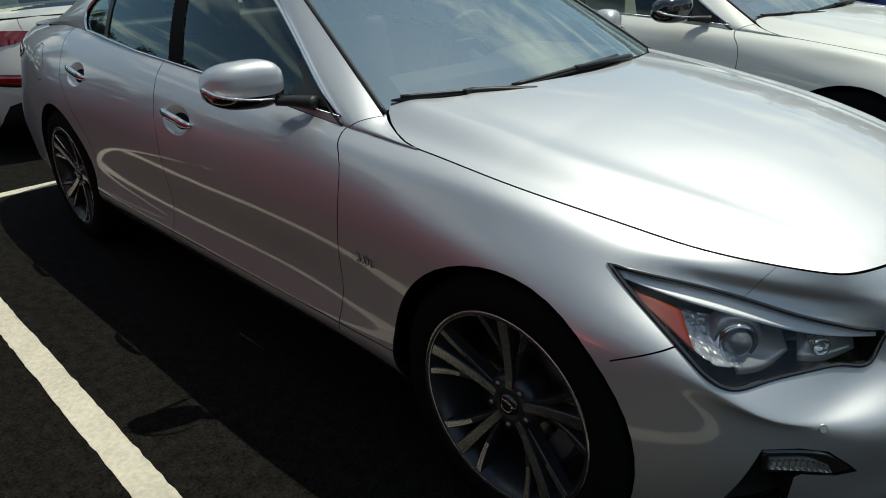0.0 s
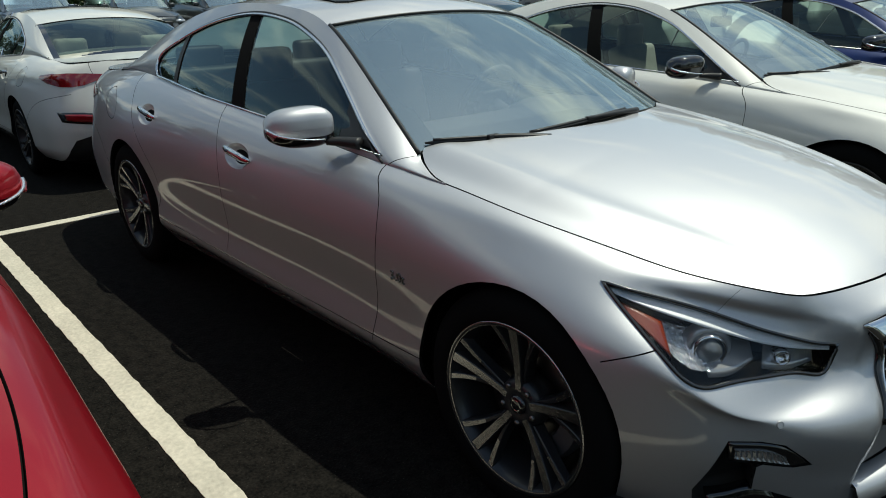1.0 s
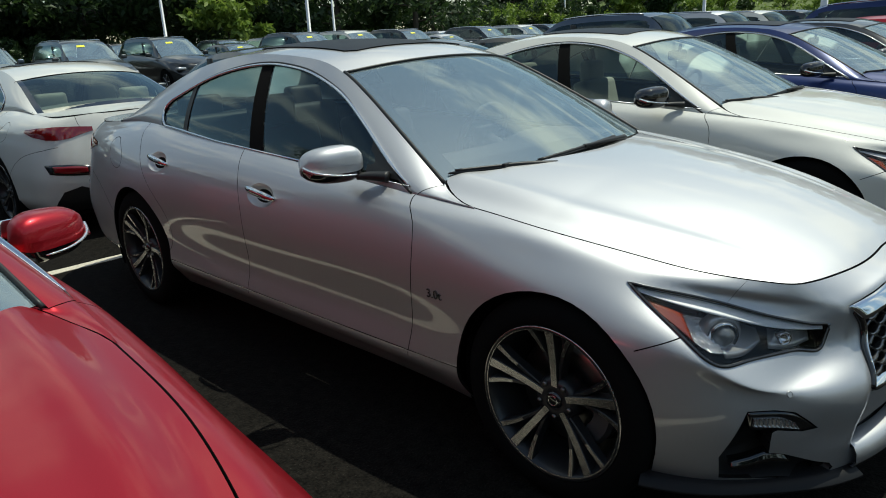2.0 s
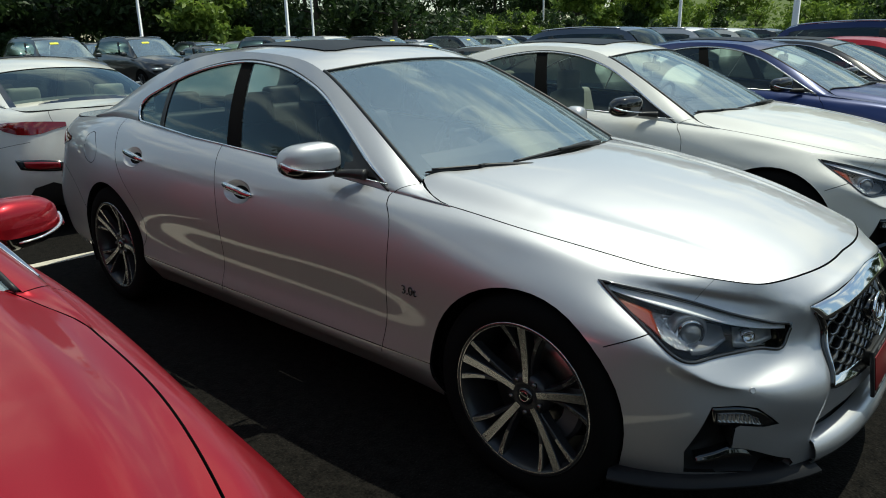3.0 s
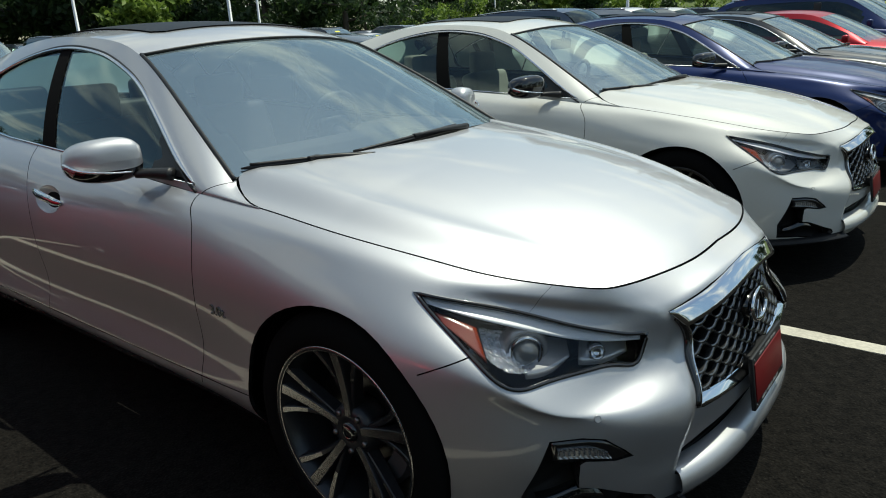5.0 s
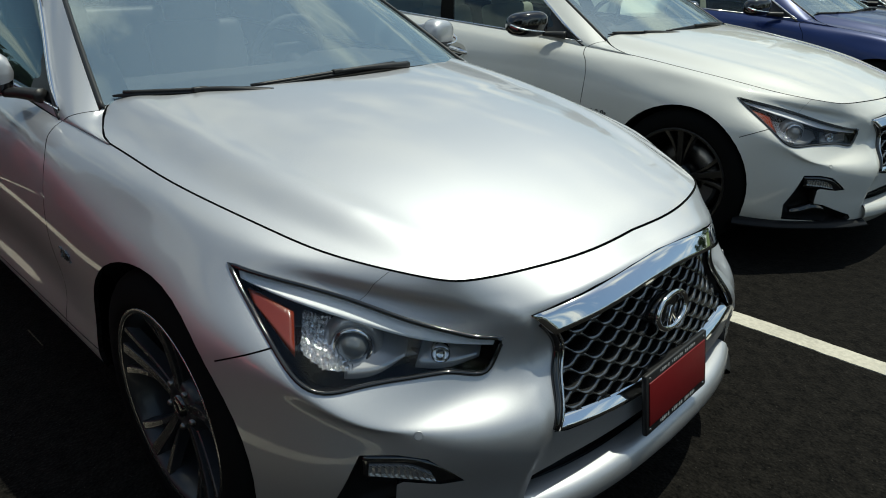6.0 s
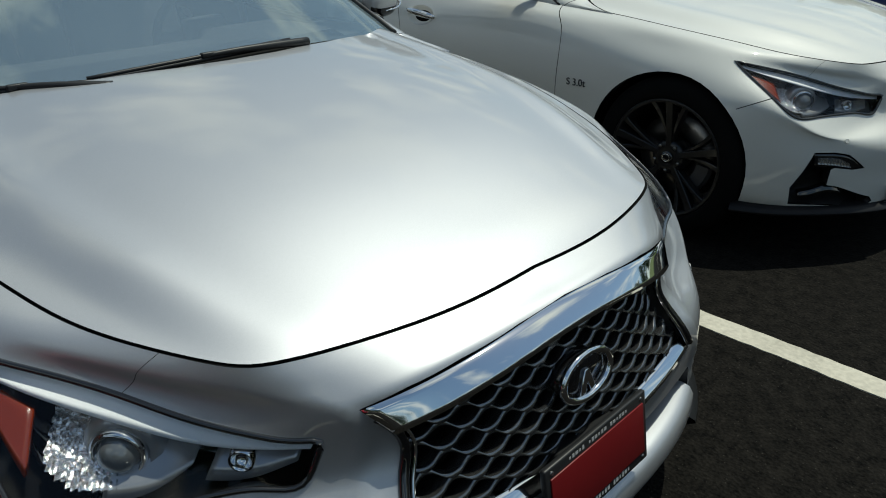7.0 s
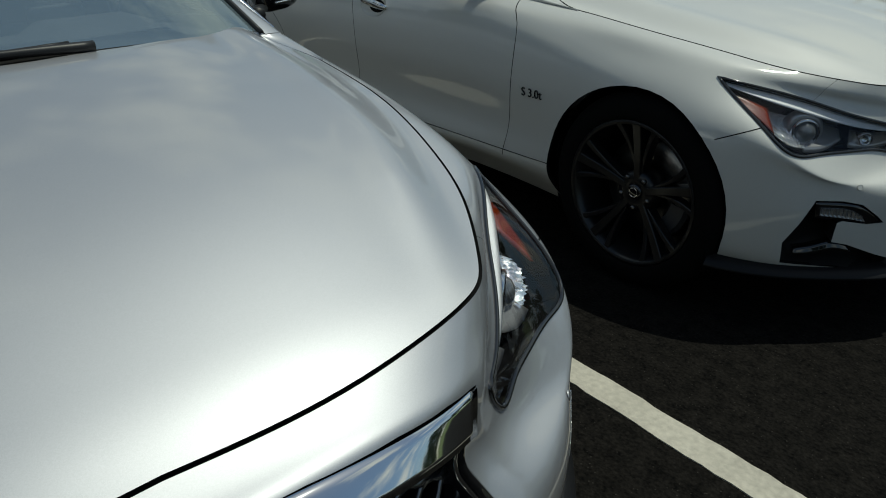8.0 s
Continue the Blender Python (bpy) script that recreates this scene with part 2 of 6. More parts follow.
def mirrored(bm):
    """The same mesh on the other side of y = 0."""
    bmesh.ops.scale(bm, vec=(1, -1, 1), verts=bm.verts)
    bmesh.ops.reverse_faces(bm, faces=bm.faces)
    return bm


def slab(outline, depth, bevel=0.0):
    """A flat plate: an outline of (x, y) points given a thickness in z, with eased edges."""
    bm = bmesh.new()
    f = bm.faces.new([bm.verts.new((x, y, 0)) for x, y in outline])
    bm.normal_update()
    if f.normal.z < 0:
        f.normal_flip()
    r = bmesh.ops.extrude_face_region(bm, geom=[f])
    bmesh.ops.translate(bm, vec=(0, 0, depth), verts=[v for v in r["geom"] if isinstance(v, bmesh.types.BMVert)])
    bmesh.ops.recalc_face_normals(bm, faces=bm.faces)
    if bevel:
        top = [e for e in bm.edges if all(v.co.z > depth * 0.99 for v in e.verts)]
        bmesh.ops.bevel(bm, geom=top, offset=bevel, segments=2, affect="EDGES", profile=0.6)
    return bm


def inside(poly, q):
    """Which of the points q lie in the polygon."""
    p, q = np.asarray(poly), np.asarray(q)
    x1, y1 = p.T
    x2, y2 = np.roll(p, -1, 0).T
    x, y = q[:, 0:1], q[:, 1:2]
    cross = ((y1 > y) != (y2 > y)) & (x < (x2 - x1) * (y - y1) / (y2 - y1 + 1e-15) + x1)
    return cross.sum(1) % 2 == 1


SIDE = (Vector((1, 0, 0)), Vector((0, 0, 1)))
PLAN = (Vector((1, 0, 0)), Vector((0, 1, 0)))
FRONT = (Vector((0, 1, 0)), Vector((0, 0, 1)))


def cut_line(bm, pts, axes, near=0.02, only=None):
    """Slits the faces along a line drawn in the plane of axes, seen square on."""
    a, b = axes
    pts = [Vector(p) for p in pts]
    x0, x1 = min(p.x for p in pts) - near, max(p.x for p in pts) + near
    y0, y1 = min(p.y for p in pts) - near, max(p.y for p in pts) + near
    pool = set()
    for f in bm.faces:
        c = f.calc_center_median()
        if x0 < c.dot(a) < x1 and y0 < c.dot(b) < y1 and (not only or only(c)):
            pool.add(f)
    for p, q in zip(pts[:-1], pts[1:]):
        d = q - p
        if d.length < 1e-6:
            continue
        d.normalize()
        lo, hi = (min(p.x, q.x) - near, min(p.y, q.y) - near), (max(p.x, q.x) + near, max(p.y, q.y) + near)
        fs = []
        for f in pool:
            c = f.calc_center_median()
            if lo[0] < c.dot(a) < hi[0] and lo[1] < c.dot(b) < hi[1]:
                fs.append(f)
        if not fs:
            continue
        fs.sort(key=lambda f: f.index)
        geom = fs + list(dict.fromkeys(e for f in fs for e in f.edges)) + list(dict.fromkeys(v for f in fs for v in f.verts))
        r = bmesh.ops.bisect_plane(bm, geom=geom, plane_co=a * p.x + b * p.y, plane_no=a * -d.y + b * d.x, dist=1e-6)
        pool = {f for f in pool if f.is_valid} | {f for f in r["geom"] if isinstance(f, bmesh.types.BMFace)}
        bm.faces.index_update()


def take(bm, poly, axes, only=None, keep=False):
    """Cuts a polygon out of bm; with keep, gives the piece cut out as a bmesh of its own."""
    poly = [tuple(p) for p in poly]
    cut_line(bm, poly + poly[:1], axes, only=only)
    a, b = axes
    cs = [f.calc_center_median() for f in bm.faces]
    hit = inside(poly, [(c.dot(a), c.dot(b)) for c in cs])
    fs = [f for f, c, h in zip(bm.faces, cs, hit) if h and (not only or only(c))]
    piece = copied(fs) if keep else None
    bmesh.ops.delete(bm, geom=fs, context="FACES")
    return piece


def copied(faces):
    b, done = bmesh.new(), {}
    for f in faces:
        for v in f.verts:
            if v not in done:
                done[v] = b.verts.new(v.co)
        b.faces.new([done[v] for v in f.verts])
    b.normal_update()
    return b


def ribbon(pts, width):
    """A thin closed outline round a line."""
    p = np.asarray(pts, float)
    d = np.gradient(p, axis=0)
    d /= np.linalg.norm(d, axis=1)[:, None]
    n = np.stack([-d[:, 1], d[:, 0]], 1) * width / 2
    return np.r_[p + n, (p - n)[::-1]].tolist()


def islands(bm):
    """Splits a bmesh into its loose pieces."""
    left, out = set(bm.faces), []
    while left:
        stack, got = [left.pop()], []
        while stack:
            f = stack.pop()
            got.append(f)
            for e in f.edges:
                for g in e.link_faces:
                    if g in left:
                        left.remove(g)
                        stack.append(g)
        out.append(got)
    return [copied(got) for got in out]


class Skin:
    """A smooth surface that lends its normals to the panels cut from it, and on which details are laid."""

    def __init__(self, bm):
        from mathutils.bvhtree import BVHTree
        bm.normal_update()
        self.co = [v.co.copy() for v in bm.verts]
        self.no = [v.normal.copy() for v in bm.verts]
        self.faces = [[v.index for v in f.verts] for f in (bm.verts.index_update(), bm.faces)[1]]
        self.tree = BVHTree.FromPolygons(self.co, self.faces)

    def normal(self, p):
        from mathutils.interpolate import poly_3d_calc
        q, n, i, d = self.tree.find_nearest(p)
        f = self.faces[i]
        w = poly_3d_calc([self.co[k] for k in f], q)
        out = Vector()
        for k, x in zip(f, w):
            out += self.no[k] * x
        return out.normalized()

    def at(self, u, v, axes, way, lift=0.0, start=3.0):
        """The place on the skin behind (u, v), seen along way, lifted off by a little."""
        o = axes[0] * u + axes[1] * v - way * start
        q, n, i, d = self.tree.ray_cast(o, way)
        if q is None:
            q, n, i, d = self.tree.find_nearest(o + way * start)
        return q + self.normal(q) * lift


def panel(name, bm, mat, parent, skin, label="", flange=0.012, lift=0.0):
    """A sheet panel cut from a skin: it keeps the skin's normals and turns in at its edges."""
    verts, norms, faces = [], [], []
    index = {}
    for v in bm.verts:
        if v.link_faces:
            n = skin.normal(v.co)
            index[v] = len(verts)
            verts.append(v.co + n * lift), norms.append(n)
    for f in bm.faces:
        ids = [index[v] for v in f.verts]
        n = norms[ids[0]]
        faces.append(ids if f.normal.dot(n) >= 0 or f.normal.length < 1e-6 else ids[::-1])
    if flange:
        for e in bm.edges:
            if len(e.link_faces) == 1:
                a, b = e.verts
                f = e.link_faces[0]
                mid, cen = (a.co + b.co) / 2, f.calc_center_median()
                k = len(verts)
                pa, pb, na, nb = verts[index[a]], verts[index[b]], norms[index[a]], norms[index[b]]
                out = (mid - cen)
                out -= na * out.dot(na)
                out.normalize()
                verts += [pa, pb, pb - nb * flange, pa - na * flange]
                norms += [(out * 0.9 + na * 0.4).normalized()] * 2 + [out] * 2
                quad = [k, k + 1, k + 2, k + 3]
                nrm = (verts[k + 1] - verts[k]).cross(verts[k + 2] - verts[k + 1])
                faces.append(quad if nrm.dot(out) >= 0 else quad[::-1])
    sheet = len([f for f in bm.faces])
    bm.free()
    me = bpy.data.meshes.new(name)
    me.from_pydata(verts, [], faces)
    me.materials.append(mat)
    if flange:
        me.materials.append(DARK)
        for f in me.polygons[sheet:]:
            f.material_index = 1
    me.shade_smooth()
    me.normals_split_custom_set_from_vertices(norms)
    ob = new(name, me)
    ob.parent = parent
    if label:
        ob["label"] = label
    return ob


def lettering(text, size, depth, name, mat, parent, m, label=""):
    cu = bpy.data.curves.new("letters", "FONT")
    cu.body, cu.size, cu.extrude, cu.align_x, cu.align_y = text, size, depth, "CENTER", "CENTER"
    tmp = bpy.data.objects.new("letters", cu)
    scene.collection.objects.link(tmp)
    bpy.context.view_layer.update()
    me = bpy.data.meshes.new_from_object(tmp.evaluated_get(bpy.context.evaluated_depsgraph_get()))
    bpy.data.objects.remove(tmp)
    me.materials.clear()
    me.materials.append(mat)
    ob = new(name, me)
    ob.parent, ob.matrix_basis = parent, m
    if label:
        ob["label"] = label
    return ob

# ---- the sedan: character lines of one half (x ahead of the front axle, half width, height), tail to nose ----
LINES = [
    # underside edge
    [(-3.86, 0, .24), (-3.83, .45, .24), (-3.72, .72, .23), (-3.45, .80, .215), (-3.15, .82, .205), (-2.85, .82, .20), (-2.45, .80, .195), (-1.9, .79, .195), (-1.25, .79, .195),
     (-.62, .79, .195), (-.35, .81, .195), (-.06, .84, .195), (.24, .84, .195), (.46, .765, .19), (.57, .668, .185), (.69, .53, .185), (.775, .31, .19), (.80, 0, .195)],
    # sill and lip edge
    [(-3.92, 0, .33), (-3.89, .46, .33), (-3.78, .75, .32), (-3.48, .85, .31), (-3.15, .885, .30), (-2.85, .888, .29), (-2.45, .872, .285), (-1.9, .862, .28), (-1.25, .862, .28),
     (-.62, .864, .28), (-.35, .876, .28), (-.06, .89, .275), (.25, .888, .265), (.480, .797, .25), (.594, .694, .24), (.712, .55, .235), (.795, .33, .24), (.822, 0, .245)],
    # lip under the doors
    [(-3.945, 0, .40), (-3.915, .46, .40), (-3.80, .76, .40), (-3.49, .858, .385), (-3.15, .895, .375), (-2.85, .902, .36), (-2.45, .902, .338), (-1.9, .898, .332), (-1.25, .897, .332),
     (-.62, .899, .332), (-.35, .898, .335), (-.06, .895, .34), (.245, .900, .335), (.484, .806, .32), (.601, .700, .305), (.717, .548, .292), (.79, .331, .295), (.818, 0, .302)],
    # lower hollow of the doors
    [(-3.97, 0, .48), (-3.94, .46, .48), (-3.82, .765, .48), (-3.5, .865, .47), (-3.15, .90, .46), (-2.85, .905, .45), (-2.45, .895, .43), (-1.9, .886, .42), (-1.25, .884, .42),
     (-.62, .889, .42), (-.35, .896, .42), (-.06, .896, .42), (.24, .905, .42), (.487, .810, .40), (.604, .705, .375), (.719, .545, .352), (.785, .33, .35), (.812, 0, .36)],
    # widest line
    [(-3.98, 0, .66), (-3.95, .45, .66), (-3.84, .74, .66), (-3.5, .855, .66), (-3.15, .895, .67), (-2.85, .912, .68), (-2.45, .908, .66), (-1.9, .905, .63), (-1.25, .905, .615),
     (-.62, .907, .605), (-.35, .906, .60), (-.06, .904, .60), (.24, .900, .585), (.470, .812, .545), (.592, .706, .495), (.710, .548, .484), (.785, .31, .472), (.804, 0, .477)],
    # upper door, lower edge of the lamps
    [(-3.96, 0, .84), (-3.93, .43, .84), (-3.82, .70, .84), (-3.5, .82, .85), (-3.15, .865, .86), (-2.85, .885, .85), (-2.45, .892, .83), (-1.9, .895, .80), (-1.25, .897, .78),
     (-.62, .901, .765), (-.35, .897, .75), (-.06, .882, .73), (.235, .858, .69), (.424, .798, .632), (.543, .705, .560), (.648, .484, .563), (.745, .28, .60), (.773, 0, .61)],
    # shoulder, upper edge of the lamps
    [(-3.95, 0, .93), (-3.92, .42, .93), (-3.80, .68, .94), (-3.5, .77, .96), (-3.15, .81, .965), (-2.85, .83, .95), (-2.45, .850, .925), (-1.9, .861, .90), (-1.25, .866, .875),
     (-.62, .870, .86), (-.35, .859, .835), (-.06, .836, .80), (.228, .795, .756), (.3615, .702, .7265), (.480, .6025, .699), (.652, .447, .671), (.730, .27, .699), (.745, 0, .712)],
    # shoulder crest, then the fold above the lamps
    [(-3.937, 0, .985), (-3.907, .41, .985), (-3.80, .646, .985), (-3.5, .726, 1.0), (-3.15, .76, 1.012), (-2.85, .785, 1.007), (-2.45, .811, .982), (-1.9, .830, .951), (-1.25, .839, .919),
     (-.615, .846, .889), (-.355, .830, .868), (-.06, .811, .832), (.230, .757, .788), (.374, .681, .751), (.508, .581, .717), (.648, .443, .694), (.709, .268, .715), (.718, 0, .724)],
    # window sill, then the edge of the bonnet
    [(-3.92, 0, 1.04), (-3.89, .40, 1.035), (-3.80, .60, 1.02), (-3.50, .665, 1.03), (-3.15, .69, 1.05), (-2.85, .715, 1.055), (-2.45, .745, 1.035), (-1.9, .775, 1.0), (-1.25, .79, .962),
     (-.60, .80, .913), (-.35, .780, .893), (-.06, .764, .856), (.23, .70, .81), (.40, .633, .780), (.526, .552, .744), (.606, .462, .732), (.664, .26, .738), (.676, 0, .742)],
]
# bonnet: crown, side line and its height
CROWN = spline((-.70, -.45, -.2, .1, .35, .55, .66, .74), (1.02, .992, .965, .918, .862, .798, .752, .70))
EDGE_W = spline((-.70, -.35, -.06, .23, .40, .525, .60, .74), (.795, .780, .764, .70, .633, .575, .53, .43))
EDGE_Z = spline((-.70, -.35, -.06, .23, .40, .525, .60, .74), (.925, .893, .856, .806, .771, .744, .727, .67))


def bonnet_height(x, w):
    c, e, ew = CROWN(x)[:, 0], EDGE_Z(x)[:, 0], EDGE_W(x)[:, 0]
    v = np.abs(w) / ew
    ridge = 0.011 * np.exp(-(((v - 0.815) / 0.07) ** 2)) - 0.005 * np.exp(-(((v - 0.94) / 0.05) ** 2))
    fade = np.clip((0.62 - x) / 0.3, 0, 1)
    power = 2.5 + 1.1 * np.clip((-0.1 - x) / 0.4, 0, 1)
    return c + (e - c) * v**power + ridge * fade


RAIL = [(-.545, .722, .944), (-.88, .645, 1.135), (-1.25, .56, 1.318), (-1.55, .54, 1.385), (-1.95, .53, 1.405), (-2.35, .54, 1.372), (-2.75, .575, 1.275), (-3.1, .62, 1.14), (-3.38, .655, 1.035)]
BELT = [(-.60, .80, .913), (-.86, .797, .932), (-1.25, .79, .962), (-1.55, .785, .98), (-1.95, .773, 1.003), (-2.35, .752, 1.03), (-2.7, .725, 1.050), (-3.0, .70, 1.055), (-3.3, .676, 1.043)]
BOW = [.175, .14, .095, .04, 0, -.05, -.10, -.13, -.14]
ARCH_UP = [.035, .04, .042, .045, .046, .048, .05, .05, .035]


NOSE_EDGE = .012


def skirt_half(n_along=290, n_up=72):
    net = np.array(LINES)
    along = np.mean([chord(c) for c in net], axis=0)
    # twice as fine from the front wheel forwards
    t = np.interp(np.linspace(0, 1, n_along), (0, .56, 1), (0, along[10], along[-1]))
    rows = np.array([spline(along, c)(t) for c in net])
    # bonnet edge lies on the bonnet
    f = rows[-1][:, 0] > -0.5
    rows[-1][f, 2] = bonnet_height(rows[-1][f, 0], rows[-1][f, 1])
    up = np.mean([chord(rows[:, j]) for j in range(0, n_along, 7)], axis=0)
    s = np.linspace(0, up[-1], n_up)
    g = spline(up, rows.reshape(len(LINES), -1))(s).reshape(n_up, n_along, 3)
    g[:, 0, 1] = g[:, -1, 1] = 0
    # edge of the nose beside the grille, with a hollow cheek outside it
    edge_y = np.interp(g[..., 2], (.24, .30, .38, .46, .56, .62, .665, .72), (.50, .495, .472, .438, .412, .402, .412, .46))
    side = g[..., 1] - edge_y
    rise_ = np.where(side > 0, np.exp(-side / .055), np.exp(side / .02))
    high = np.clip((g[..., 2] - .25) / .06, 0, 1) * np.clip((.705 - g[..., 2]) / .05, 0, 1)
    g[..., 0] += NOSE_EDGE * rise_ * high * (g[..., 0] > .4)
    return g


def whole(half):
    """Both halves as one bmesh from a half grid whose first or last column lies on y = 0."""
    bm = grid_mesh(half)
    bm = join(bm, mirrored(grid_mesh(half)))
    bmesh.ops.remove_doubles(bm, verts=bm.verts, dist=2e-4)
    return bm


def oriented(bm, way):
    """Turns all faces so that the surface looks outwards, away from the point way."""
    bmesh.ops.recalc_face_normals(bm, faces=bm.faces)
    s = sum((f.calc_center_median() - Vector(way)).dot(f.normal) * f.calc_area() for f in bm.faces)
    if s < 0:
        bmesh.ops.reverse_faces(bm, faces=bm.faces)
    bm.normal_update()
    return bm


CORNER_L = (Vector((0.757, -0.653, 0)), Vector((0, 0, 1)))
CORNER_R = (Vector((0.757, 0.653, 0)), Vector((0, 0, 1)))
LAMP = [(-0.344, 0.757), (-0.263, 0.74), (-0.183, 0.722), (-0.076, 0.694), (0.028, 0.663), (0.121, 0.64), (0.184, 0.63), (0.206, 0.625), (0.202, 0.609), (0.175, 0.562), (0.123, 0.568), (0.054, 0.572), (-0.013, 0.572), (-0.069, 0.571), (-0.117, 0.572), (-0.163, 0.588), (-0.200, 0.618), (-0.233, 0.650), (-0.268, 0.682), (-0.308, 0.719)]
GRILLE = [(0, .716), (.12, .712), (.242, .702), (.33, .688), (.40, .671), (.372, .645), (.347, .612), (.341, .593), (.355, .552), (.374, .514), (.41, .443), (.374, .432), (.267, .421), (.15, .414), (0, .411)]
INTAKE = [(0, .362), (.2, .362), (.36, .362), (.455, .352), (.478, .29), (.44, .268), (.25, .268), (0, .27)]
POCKET_OUT = [(-0.060, 0.449), (0.015, 0.448), (0.071, 0.438), (0.117, 0.404), (0.142, 0.381), (0.096, 0.377), (0.024, 0.388), (0.011, 0.382), (0.009, 0.351), (0.009, 0.319), (0.054, 0.310), (0.096, 0.294), (0.146, 0.274), (0.195, 0.257), (0.210, 0.238), (0.200, 0.226), (0.096, 0.224), (-0.025, 0.233), (-0.118, 0.238), (-0.126, 0.310), (-0.094, 0.373)]
WINDOWS = [(-.635, .936), (-.683, .958), (-.776, 1.006), (-.897, 1.076), (-1.027, 1.150), (-1.18, 1.230), (-1.319, 1.282), (-1.454, 1.320), (-1.592, 1.342), (-1.732, 1.354), (-1.872, 1.354), (-2.055, 1.337), (-2.246, 1.303),
           (-2.432, 1.250), (-2.579, 1.199), (-2.655, 1.163), (-2.683, 1.125), (-2.672, 1.080), (-2.633, 1.050), (-2.384, 1.036), (-2.011, 1.008), (-1.72, .988), (-1.299, .964)]
CURVED = 19  # points of the window outline that lie on its curved upper edge
TAIL = [(.44, .935), (.56, .946), (.68, .950), (.76, .940), (.80, .922), (.812, .90), (.795, .868), (.75, .848), (.68, .845), (.60, .858), (.52, .884), (.44, .902)]
FUEL = [(-3.17, .945), (-3.145, .962), (-3.07, .966), (-3.045, .95), (-2.955, .855), (-2.962, .836), (-3.10, .826), (-3.128, .842)]


def on_skin(skin, pts, axes, way, lift=0.0, start=3.0):
    return [skin.at(u, v, axes, way, lift, start) for u, v in pts]


def lamp_grid(skin, poly_top, poly_low, axes, way, lift, n=24, m=5):
    """A strip on the skin between two lines."""
    a, b = smooth_line(poly_top, n), smooth_line(poly_low, n)
    g = [[skin.at(*((1 - k) * a[i] + k * b[i]), axes, way, lift) for i in range(n)] for k in np.linspace(0, 1, m)]
    return np.array([[tuple(p) for p in row] for row in g])


def thick(g, depth, way):
    """A closed plate: a grid and its back, shifted along way."""
    bm = grid_mesh(g)
    bmesh.ops.recalc_face_normals(bm, faces=bm.faces)
    bm.normal_update()
    r = bmesh.ops.extrude_face_region(bm, geom=list(bm.faces))
    bmesh.ops.translate(bm, vec=Vector(way) * depth, verts=[v for v in r["geom"] if isinstance(v, bmesh.types.BMVert)])
    bmesh.ops.recalc_face_normals(bm, faces=bm.faces)
    return bm


def circle(cx, cz, r, a0=0, a1=360, n=40):
    return [(cx + r * math.cos(radians(a)), cz + r * math.sin(radians(a))) for a in np.linspace(a0, a1, n, endpoint=a1 - a0 < 360)]


